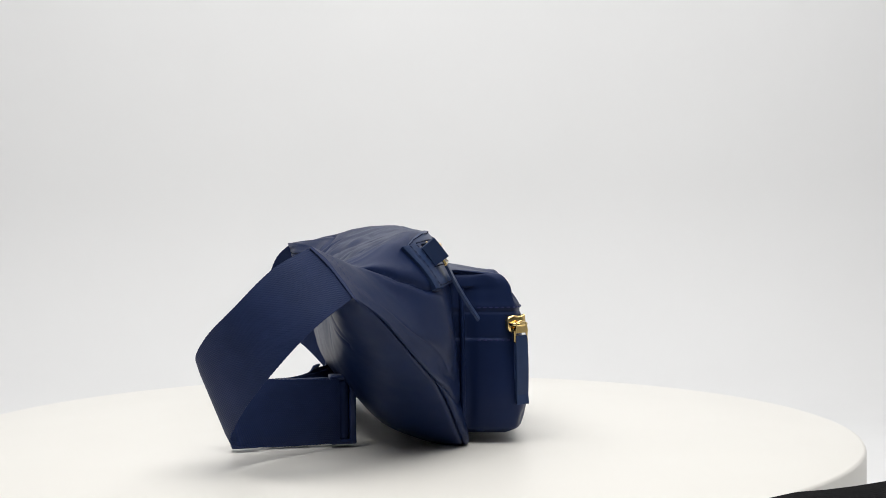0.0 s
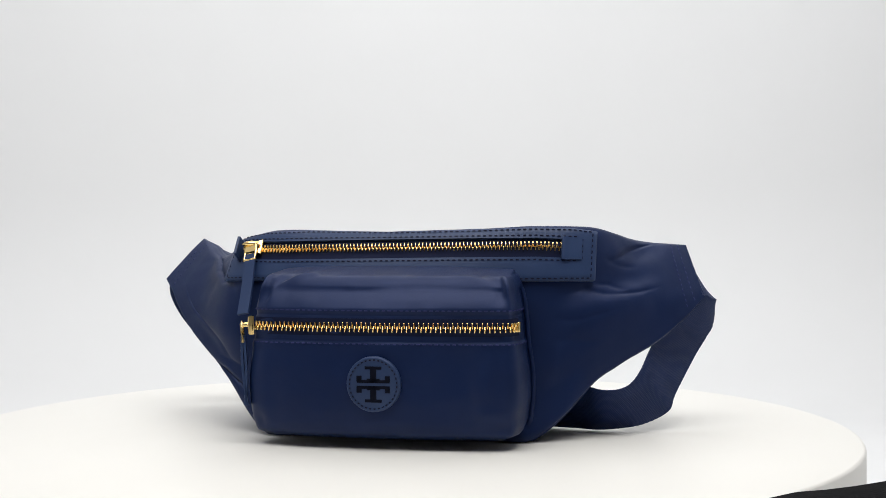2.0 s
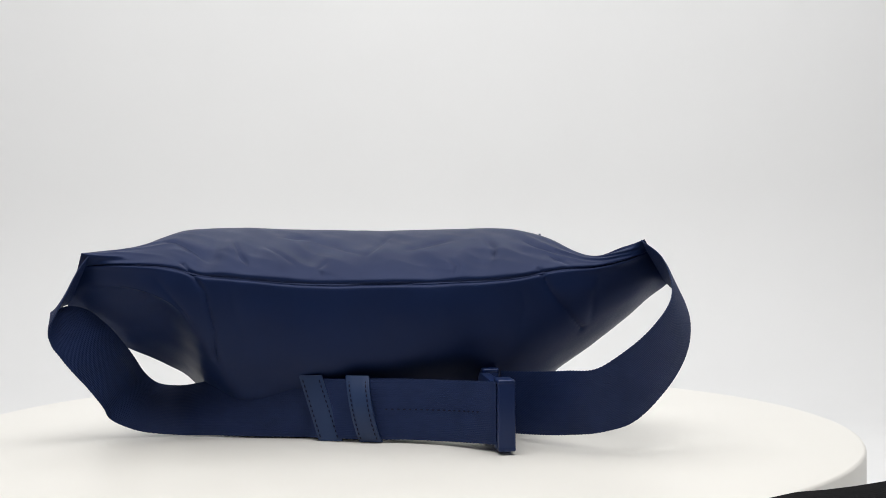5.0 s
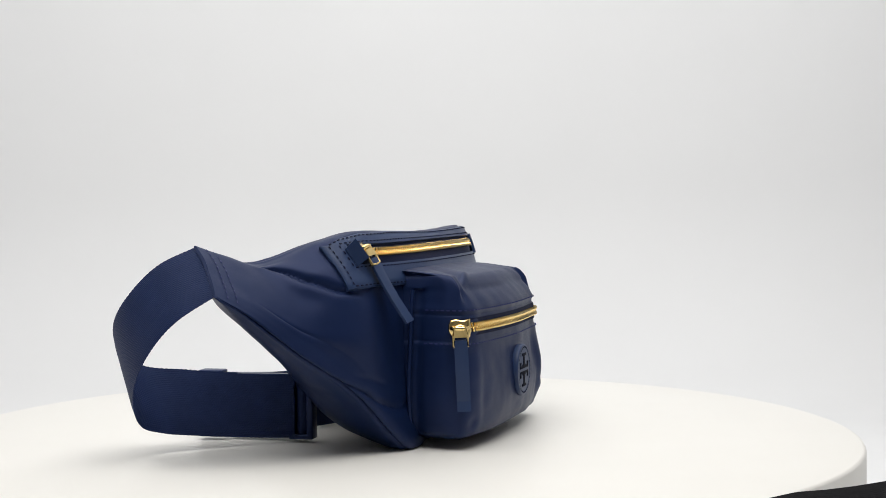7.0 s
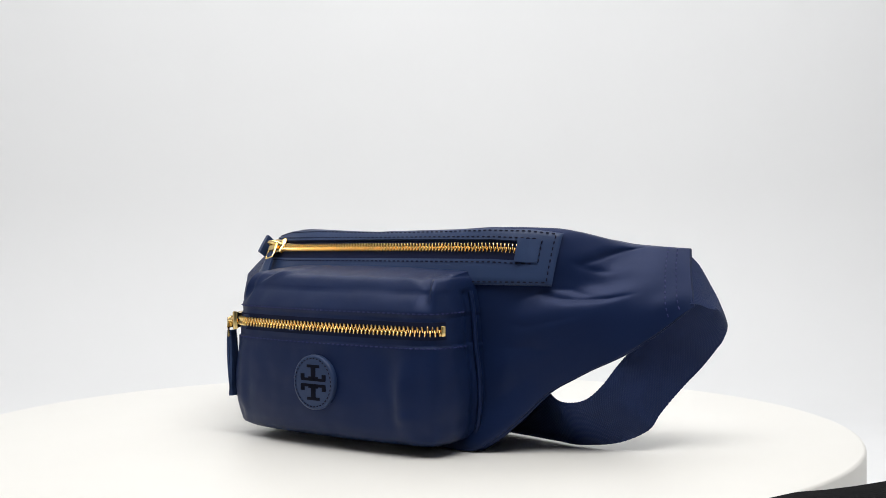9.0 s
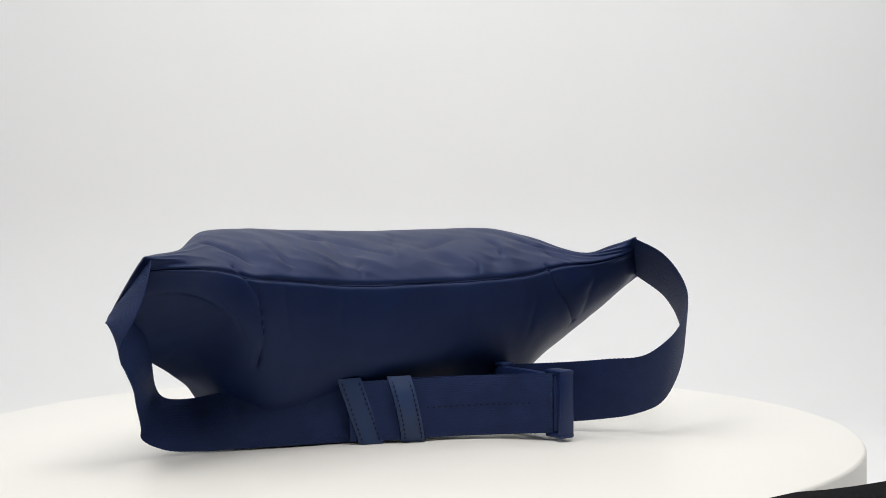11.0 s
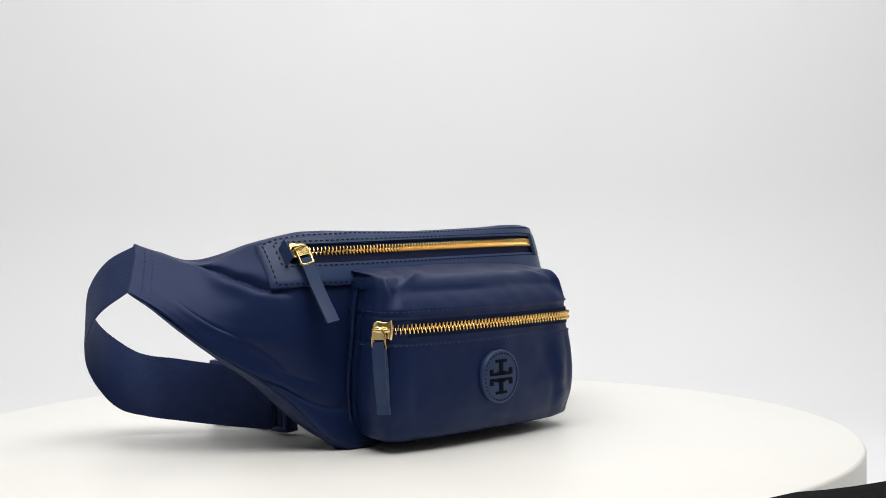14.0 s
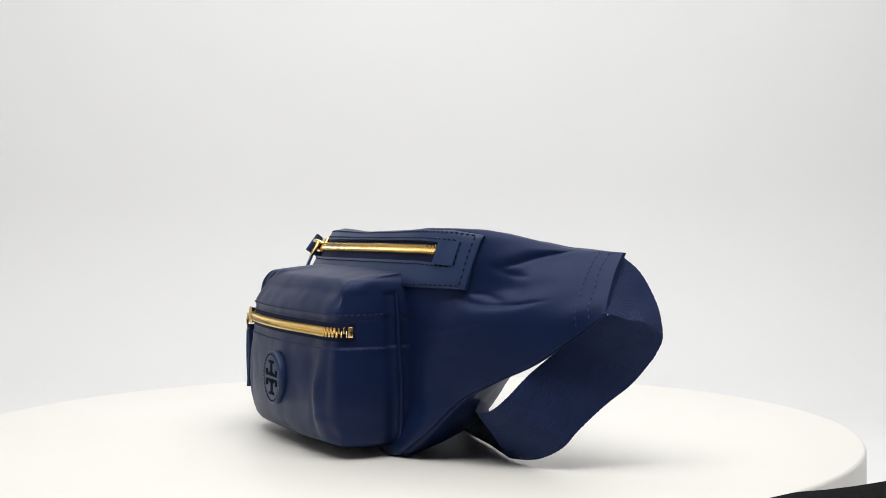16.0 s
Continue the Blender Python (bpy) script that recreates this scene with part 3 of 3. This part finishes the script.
def zip_plate():
    bm = bmesh.new()
    us = [-0.1085, -0.1078] + list(np.linspace(-0.106, ZIP_U0, 4)) + list(np.linspace(ZIP_U0, ZIP_U1, 62))[1:] + list(np.linspace(ZIP_U1, 0.133, 5))[1:] + [0.1342, 0.1350]
    fs = [0, 0.06, 0.3, 0.65, 0.94, 1, 2, 2.1, 2.5, 2.9, 3]
    i0 = min(range(len(us)), key=lambda i: abs(us[i] - ZIP_U0))
    i1 = min(range(len(us)), key=lambda i: abs(us[i] - ZIP_U1))

    def at(u, f, lift):
        edge = min(abs(u + 0.1085), abs(u - 0.1350), abs(f) * 0.012, abs(3 - f) * 0.006)
        return plate_point(u, f, lift - (0.0006 if lift > 0.001 and edge < 0.0004 else 0.0))

    frame_plate(bm, us, fs, (i0, i1, 5, 6), at, -0.0015, 0.0030)
    plate = part("zip_surround", bm, LEATHER, bag, "smooth navy leather frame with double stitching round the top zip")
    lines = []
    line = np.linspace(-0.1055, 0.1320, 90)
    for f in (0.10, 0.88, 2.22, 2.80):
        inner = [u for u in line if f in (0.10, 2.80) or -0.1005 < u < 0.1265]
        lines.append([(u, f) for u in inner])
    for u, fa, fb in ((-0.1055, 0.10, 2.8), (0.1320, 0.10, 2.8), (-0.1005, 0.88, 2.22), (0.1265, 0.88, 2.22)):
        lines.append([(u, f) for f in np.linspace(fa, fb, 12)])
    for ln in lines:
        stitch_row("stitching", [plate_point(u, f, 0.0031) for u, f in ln], [body_normal(u, k_at(u, plate_z(u, f))) for u, f in ln], plate)
    # the dark tape in the opening, set back
    bm = bmesh.new()
    us = list(np.linspace(ZIP_U0 - 0.001, ZIP_U1 + 0.001, 60))
    frame_plate(bm, us, [0.98, 1.4, 1.62, 1.8, 2.02], None, lambda u, f, l: plate_point(u, f, l), 0.0002, 0.0012)
    part("zip_tape", bm, NYLON_TAPE, plate)
    bm = bmesh.new()
    frame_plate(bm, list(np.linspace(0.1150, 0.1262, 6)), [0.92, 1.0, 1.5, 2.0, 2.12], None, lambda u, f, l: plate_point(u, f, l + (0.0010 if u < 0.118 else 0.0)), 0.0020, 0.0040)
    part("end_tab", bm, LEATHER, plate)
    return plate


def teeth_row(name, at, out_at, n, parent, width):
    """Gold zip teeth: at(f) the chain's middle, out_at(f) its outward way, f from 0 to 1."""
    bm = bmesh.new()
    for i in range(n):
        f = (i + 0.5) / n
        p, q = Vector(at(f)), Vector(at(min(f + 0.004, 1.0)))
        r = Vector(at(max(f - 0.004, 0.0)))
        way, out = (q - r).normalized(), Vector(out_at(f)).normalized()
        up = out.cross(way).normalized()
        if up.z < 0:
            up = -up
        sgn = 1 if i % 2 else -1
        m = Matrix((way, up, out)).transposed().to_4x4()
        m.translation = p + out * 0.0006
        rr = []
        for d, w, h in ((-0.0008, 0.62, 0.0000), (-0.0005, 0.80, 0.0004), (0.0004, 0.85, 0.0006), (0.0008, 1.0, 0.0012), (0.0024, 1.0, 0.0013), (0.0029, 0.70, 0.0009)):
            w *= width
            rr.append([bm.verts.new(m @ Vector((x, d * sgn, z))) for x, z in ((-w, -0.0008), (-w, h * 0.55), (-w * 0.5, h), (w * 0.5, h), (w, h * 0.55), (w, -0.0008))])
        grid_faces(bm, rr, True)
        bm.faces.new(rr[0])
        bm.faces.new(rr[-1])
    return part(name, bm, GOLD, parent, "gold metal zip teeth")


def zip_slider(m, pull_m, parent, pull_len, name="zip_slider", spread=0.0, size=1.2):
    """A gold slider at m (x along the zip, y up, z out), with a bail and a leather pull hanging at pull_m (y down the pull)."""
    m = m @ Matrix.Diagonal((size, size, size, 1))
    bm = bmesh.new()
    plan = [(-0.0058, -0.0017), (-0.0046, -0.0038), (-0.0022, -0.0046), (0.0006, -0.0040), (0.0030, -0.0041), (0.0050, -0.0048), (0.0054, -0.0016),
            (0.0054, 0.0016), (0.0050, 0.0048), (0.0030, 0.0041), (0.0006, 0.0040), (-0.0022, 0.0046), (-0.0046, 0.0038), (-0.0058, 0.0017)]
    rows = []
    for z, sc in ((0.0004, 0.94), (0.0010, 1.0), (0.0026, 1.0), (0.0034, 0.90), (0.0037, 0.6)):
        rows.append([bm.verts.new(m @ Vector((x * sc, y * sc, z))) for x, y in plan])
    grid_faces(bm, rows, True)
    bm.faces.new(rows[0])
    bm.faces.new(rows[-1])
    bridge = [(-0.0040, 0, 0.0034), (-0.0036, 0, 0.0058), (-0.0015, 0, 0.0068), (0.0015, 0, 0.0068), (0.0034, 0, 0.0058), (0.0038, 0, 0.0034)]
    tube(bm, [m @ Vector(p) for p in bridge], 0.0014, 8)
    slider = part(name, bm, GOLD, parent, "polished gold zip slider")
    bm = bmesh.new()
    w = 0.0042
    loop = [(-w, 0.0095, 0), (-w, 0.003, 0), (-w * 0.8, -0.0015, 0), (0, -0.0028, 0), (w * 0.8, -0.0015, 0), (w, 0.003, 0), (w, 0.0095, 0), (0, 0.0100, 0), (-w, 0.0095, 0)]
    tube(bm, [pull_m @ Vector((x, -y, z)) for x, y, z in loop], 0.0010, 8)
    tongue = [(0.0034, -0.0024), (0.0038, 0.0016), (w, 0.0042)]
    f = [[pull_m @ Vector((x * hw, -y, 0.0011)) for x in (-1, -0.5, 0, 0.5, 1)] for hw, y in tongue]
    b = [[pull_m @ Vector((x * hw, -y, -0.0009)) for x in (-1, -0.5, 0, 0.5, 1)] for hw, y in tongue]
    slab(bm, f, b)
    part("bail", bm, GOLD, slider)
    for k, ang in enumerate((-spread, spread) if spread else (0.0,)):
        bm = bmesh.new()
        mm = pull_m @ pose(0, -0.0058, 0.0006 * (k * 2 - 1) if spread else 0, ang, 0, 0)
        f, b = [], []
        for i in range(9):
            y = -(pull_len + 0.0027) * i / 8
            ww = 0.0034 if i == 0 else 0.0041
            bend = 0.0010 * math.sin(i / 8 * math.pi) * (1 if k else -1)
            f.append([mm @ Vector((x * ww, y, 0.0011 - 0.0003 * abs(x) + bend)) for x in (-1, -0.85, 0, 0.85, 1)])
            b.append([mm @ Vector((x * ww, y, -0.0011 + 0.0003 * abs(x) + bend)) for x in (-1, -0.85, 0, 0.85, 1)])
        slab(bm, f, b)
        part("leather_pull", bm, LEATHER, slider)
    return slider


def axes(origin, along, up, out):
    m = Matrix((Vector(along).normalized(), Vector(up).normalized(), Vector(out).normalized())).transposed().to_4x4()
    m.translation = origin
    return m


def hanging(top, tip, face):
    """A pose whose -y runs from top to tip and whose z turns towards face."""
    y = (Vector(top) - Vector(tip)).normalized()
    x = y.cross(Vector(face)).normalized()
    return axes(top, x, y, x.cross(y))


plate = zip_plate()
teeth_row("zip_teeth", lambda f: plate_point(ZIP_U0 + 0.008 + f * (0.1180 - ZIP_U0 - 0.008), 1.60, 0.0014),
          lambda f: body_normal(ZIP_U0 + 0.008 + f * 0.2, k_at(ZIP_U0 + 0.008 + f * 0.2, 0.1195)), 172, plate, 0.00044)
u0 = -0.0890
p0, n0 = plate_point(u0, 1.60, 0.0014), body_normal(u0, k_at(u0, 0.118))
x0 = Vector((1, 0, 0.02)).normalized()
zip_slider(axes(p0, x0, n0.cross(x0), n0), hanging(p0 + n0 * 0.0075 + Vector((0.001, 0, -0.002)), Vector((-.0870, -.0450, .0750)), (-0.22, -0.97, 0.2)), plate, 0.0410)
# the leather flap at the zip's start, bent outwards
bm = bmesh.new()
fl, fb = [], []
for i in range(7):
    a = i / 6
    row = []
    rowb = []
    for z in (0.1098, 0.1105, 0.1150, 0.1192, 0.1199):
        base = face_point(-0.0985, z, 0.0030)
        out = body_normal(-0.0985, k_at(-0.0985, z))
        p = base + Vector((0.0035 * a, 0, 0)) + out * (0.0105 * a**1.15)
        row.append(p + Vector((-0.0007, -0.0004, 0)))
        rowb.append(p + Vector((0.0007, 0.0004, 0)))
    fl.append(row)
    fb.append(rowb)
slab(bm, fl, fb)
part("end_flap", bm, LEATHER, plate, "stiff navy leather flap standing out at the zip's end")


def pocket_out(s, z):
    a, b = pocket_at(max(s - 0.004, 0), z), pocket_at(min(s + 0.004, 1), z)
    d = b - a
    return Vector((d.y, -d.x, 0)).normalized()


def pocket_zip():
    zc = 0.0738
    bm = bmesh.new()
    ss = list(np.linspace(0.135, 0.855, 110))
    frame_plate(bm, ss, [zc - 0.0052, zc - 0.002, zc + 0.002, zc + 0.0052], None, lambda s, z, l: pocket_at(s, z, l), -0.0030, 0.0002)
    tape = part("zip_tape", bm, NYLON_TAPE, pocket)

    def along(f):
        return pocket_at(0.180 + f * (0.842 - 0.180), zc, 0.0004)

    teeth_row("zip_teeth", along, lambda f: pocket_out(0.180 + f * (0.842 - 0.180), zc), 116, pocket, 0.00050)
    bm = bmesh.new()
    e, o = along(1.0), pocket_out(0.842, zc)
    box(bm, axes(e + o * 0.0008, Vector((0, 0, 1)).cross(o), (0, 0, 1), o), 0.0030, 0.0062, 0.0026, 0.0004)
    part("zip_stop", bm, GOLD, pocket, "gold zip end stop")
    sp, so = pocket_at(0.167, zc, 0.0004), pocket_out(0.167, zc)
    zip_slider(axes(sp, Vector((0, 0, 1)).cross(so), (0, 0, 1), so), hanging(sp + so * 0.0078 + Vector((0, 0, -0.001)), sp + so * 0.0090 + Vector((0.0040, -0.001, -0.0500)), (-0.95, -0.30, 0.0)),
               pocket, 0.0400, spread=1.6)
    for z in (zc + 0.0100, zc - 0.0100):
        ss = np.linspace(0.075, 0.925, 120)
        stitch_row("stitching", [pocket_at(s, z, 0.0007) for s in ss], [pocket_out(s, z) for s in ss], pocket, width=0.00042, mat=THREAD_PALE)
    for s in (0.055, 0.945):
        bm = bmesh.new()
        tube(bm, [pocket_at(s, z, 0.0004) for z in np.linspace(0.009, 0.0955, 24)], 0.0015, 8)
        part("piping", bm, NYLON, pocket)


pocket_zip()


def badge():
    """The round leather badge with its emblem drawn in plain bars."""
    s = 0.4955
    mid, out = pocket_at(s, 0.0402, 0.0), pocket_out(s, 0.0402)
    m = axes(mid + out * 0.0004, Vector((0, 0, 1)).cross(out), (0, 0, 1), out)
    bm = bmesh.new()
    rows = []
    n = 64
    for r, z in ((0.0164, -0.0015), (0.0168, 0.0004), (0.0167, 0.0021), (0.0160, 0.0027), (0.0150, 0.0028), (0.0145, 0.0025), (0.0138, 0.0026)):
        rows.append([bm.verts.new(m @ Vector((r * math.cos(2 * math.pi * i / n), r * math.sin(2 * math.pi * i / n), z))) for i in range(n)])
    grid_faces(bm, rows, True)
    bm.faces.new(rows[0])
    bm.faces.new(rows[-1])
    disc = part("badge", bm, LEATHER, pocket, "round navy leather badge with a dark cut-out emblem")
    ring = [m @ Vector((0.0147 * math.cos(a), 0.0147 * math.sin(a), 0.0027)) for a in np.linspace(0, 2 * math.pi, 65)]
    stitch_row("stitching", ring, [out] * 65, disc, 0.0016, 0.0026, 0.0004)
    for sgn in (1, -1):
        bm = bmesh.new()
        for x, y, w, h in ((0, 0.0052, 0.0038, 0.0086), (0, 0.0018, 0.0204, 0.0018), (-0.0088, 0.0034, 0.0032, 0.0034), (0.0088, 0.0034, 0.0032, 0.0034), (0, 0.0099, 0.0104, 0.0018),
                           (0, 0.0026, 0.0080, 0.0018)):
            box(bm, m @ pose(x, y * sgn, 0.00265 + 0.00005 * abs(x) * 100), w, h, 0.0005, 0.0002)
        part("emblem", bm, EMBLEM, disc)


badge()


def wing_stitches():
    for u, ka, kb in ((SEC_U[0] + 0.006, 0.4, 4.4), (SEC_U[0] + 0.0105, 0.4, 4.4), (SEC_U[-1] - 0.006, 0.4, 4.4), (SEC_U[-1] - 0.0105, 0.4, 4.4)):
        ks = np.linspace(ka, kb, 24)
        stitch_row("stitching", [on_body(u, k, 0.0002) for k in ks], [body_normal(u, k) for k in ks], body, mat=THREAD_PALE)
    for side, us in ((7.0, np.linspace(-0.155, 0.180, 80)),):
        bm = bmesh.new()
        tube(bm, [on_body(u, side, -0.0012) for u in us], 0.0009, 6)
        part("piping", bm, NYLON, back_panel)


wing_stitches()


# ---- buckle, free end of the strap, keeper
def strap_point(u, lift, z):
    """On the lying strap: lift to its back side."""
    us = [st[0][0] for st in STRAP_R[12:]]
    lo, hi = np.array([st[0] for st in STRAP_R[12:]]), np.array([st[1] for st in STRAP_R[12:]])
    x = -u
    b, t = hermite([-w for w in us], lo, x), hermite([-w for w in us], hi, x)
    b2, b1 = hermite([-w for w in us], lo, x + 0.002), hermite([-w for w in us], lo, x - 0.002)
    d = Vector(b2 - b1).normalized()
    n = Vector((0, 0, 1)).cross(d).normalized()
    if n.y < 0:
        n = -n
    p = Vector(b).lerp(Vector(t), z)
    return p + n * lift, n, d


tail = []
for u, lift in ((0.0505, 0.0062), (0.041, 0.0066), (0.031, 0.0082), (0.020, 0.0094), (0.008, 0.0086), (-0.010, 0.0050), (-0.035, 0.0030), (-0.055, 0.0036), (-0.064, 0.0040)):
    t, b = strap_point(u, lift, 1.0)[0], strap_point(u, lift, 0.02)[0]
    tail.append((t, b))
ribbon("strap_end", [(tuple(t), tuple(b)) for t, b in tail], bag, "free end of the navy webbing strap")
ln = [strap_point(u, float(np.interp(u, [-0.055, -0.035, -0.010, 0.003], [0.0044, 0.0038, 0.0058, 0.0084])), 0.52)[0] for u in np.linspace(0.003, -0.055, 30)]
stitch_row("stitching", ln, [strap_point(u, 0, 0.5)[1] for u in np.linspace(0.003, -0.055, 30)], bag, 0.0018, 0.0036)


def leather_band(name, u0, u1, lift, label, slant=0.0, bulge=0.0):
    """A flat leather loop round the strap."""
    bm = bmesh.new()
    f, b = [], []
    for i in range(7):
        a = i / 6
        row, rowb = [], []
        for z in np.linspace(-0.02, 1.06, 11):
            u = u0 + (u1 - u0) * a + slant * (z - 0.5)
            arch = bulge * math.sin(math.pi * min(max(z, 0), 1)) ** 0.6
            edge = 0.0007 if i in (0, 6) else 0.0
            row.append(strap_point(u, lift + arch - edge, z)[0])
            rowb.append(strap_point(u, lift + arch - 0.0022, z)[0])
        f.append(row)
        b.append(rowb)
    slab(bm, f, b)
    ob = part(name, bm, LEATHER, bag, label)
    for uu in (u0 * 0.86 + u1 * 0.14, u0 * 0.14 + u1 * 0.86):
        pts, ns = [], []
        for z in np.linspace(0.02, 1.0, 16):
            q, nn, _ = strap_point(uu + slant * (z - 0.5), lift + bulge * math.sin(math.pi * min(max(z, 0), 1)) ** 0.6 + 0.0001, z)
            pts.append(q)
            ns.append(nn)
        stitch_row("stitching", pts, ns, ob, 0.0020, 0.0031)
    return ob


leather_band("keeper", 0.0228, 0.0078, 0.0100, "stitched navy leather keeper loop round the strap", 0.008, 0.0060)
leather_band("strap_tip", 0.0512, 0.0362, 0.0086, "stitched navy leather binding on the strap end", 0.012, 0.0)


def buckle():
    a, b = Vector((-0.0600, 0.0300, 0.0)), Vector((-0.0670, 0.1050, 0.0))
    way = (b - a).normalized()
    side = Vector((way.y, -way.x, 0))
    up = Vector((0, 0, 1))

    def at(f, off, z):
        return axes(a + (b - a) * f + side * off + up * z, way, side, up)

    bm = bmesh.new()
    plan = [(0.16, 0.0375, 0.0060), (0.24, 0.0385, 0.0078), (0.50, 0.0385, 0.0086), (0.70, 0.0380, 0.0080), (0.78, 0.0340, 0.0066)]
    rows = []
    for f, h, t in plan:
        c = at(f, 0.004, 0.0225)
        rows.append([bm.verts.new(c @ Vector((0, t / 2 * x, h / 2 * z))) for x, z in ((-1, -0.85), (-0.7, -1), (0.7, -1), (1, -0.85), (1, 0.85), (0.7, 1), (-0.7, 1), (-1, 0.85))])
    grid_faces(bm, rows, True)
    bm.faces.new(rows[0])
    bm.faces.new(rows[-1])
    shell = part("buckle", bm, PLASTIC, bag, "dark navy plastic side-release buckle")
    for z in (0.0065, 0.0385):
        bm = bmesh.new()
        box(bm, at(0.60, 0.004, z), 0.022, 0.0055, 0.005, 0.0014)
        part("prong", bm, PLASTIC, shell)
    for f, off in ((0.10, -0.0005), (0.895, 0.0005)):
        bm = bmesh.new()
        for d in (-0.0058, 0.0058):
            box(bm, at(f, off, 0.0228) @ pose(d, 0, 0), 0.0042, 0.0105, 0.0420, 0.0012)
        for z in (0.0032, 0.0424):
            box(bm, at(f, off, z), 0.0160, 0.0105, 0.0032, 0.0010)
        part("ladder_lock", bm, PLASTIC, shell, "navy plastic strap adjuster frame")
        bm = bmesh.new()
        for d, w in ((0.0, 0.0072), (0.0, 0.0050)):
            box(bm, at(f, off, 0.0228) @ pose(d, 0, 0), w, 0.0075 if w > 0.006 else 0.0092, 0.0372, 0.0022)
        part("strap_fold", bm, WEBBING, shell, "navy webbing wound through the adjuster")


buckle()


# ---- the black block in front, and a speck on the backdrop
def black_block():
    bm = bmesh.new()
    rows = []
    prof = [(-0.5, -0.115), (-0.5, 0.0), (-0.5, 0.060), (-0.44, 0.070), (-0.3, 0.074), (0.3, 0.074), (0.44, 0.070), (0.5, 0.060), (0.5, 0.0), (0.5, -0.115)]
    for x in np.linspace(0.0856, 0.30, 28):
        g = min(1.0, (x - 0.0856) / 0.01 + 0.2)
        rows.append([bm.verts.new((x, -0.555 + y * 0.05, -0.114 if z < -0.1 else z - 0.0086 + (x - 0.10) * 0.12 - 0.006 * (1 - g) + 0.0008 * noise.noise(Vector((x * 90, y * 5, z * 90))))) for y, z in prof])
    grid_faces(bm, rows)
    bm.faces.new(rows[0])
    bm.faces.new(rows[-1])
    ob = part("display_block", bm, BLACK)
    tagged(ob, "black felt-covered block in front of the turntable", "block")


black_block()
bm = bmesh.new()
bmesh.ops.create_icosphere(bm, subdivisions=2, radius=0.0022, matrix=pose(-0.352, 1.0985, 0.144) @ Matrix.Diagonal((1, 0.4, 0.8, 1)))
tagged(part("dust_speck", bm, SPECK), "tiny grey speck on the white backdrop", "speck")


# ---- motion: the platter turns, the bag turns with it
TURN = [(0.0, 83.75), (0.5, 55.73), (1.0, 27.75), (1.5, 0.0), (2.0, -27.61), (2.5, -55.11), (3.0, -82.39), (3.5, -109.6), (4.0, -137.0), (4.2, -148.0),
        (4.9, -186.5), (5.6, -225.1), (6.3, -263.6), (6.5, -274.65), (7.0, -302.4), (7.5, -330.3), (8.0, -358.1), (8.5, -385.7), (9.0, -413.2), (9.5, -440.8), (10.0, -468.3), (10.2, -479.3),
        (10.9, -518.0), (11.6, -556.8), (12.3, -595.5), (12.5, -606.5), (13.0, -634.2), (13.5, -661.9), (14.0, -689.5), (14.5, -716.9), (15.0, -744.2), (15.5, -771.7), (16.0, -799.4)]
LEAN = 12.5


def motions():
    walk(table, [(t, pose(0, 0, 0, 0, 0, a)) for t, a in TURN])
    walk(bag, [(t, pose(0, 0, 0.0006, 0, 0, a + LEAN)) for t, a in TURN])


motions()
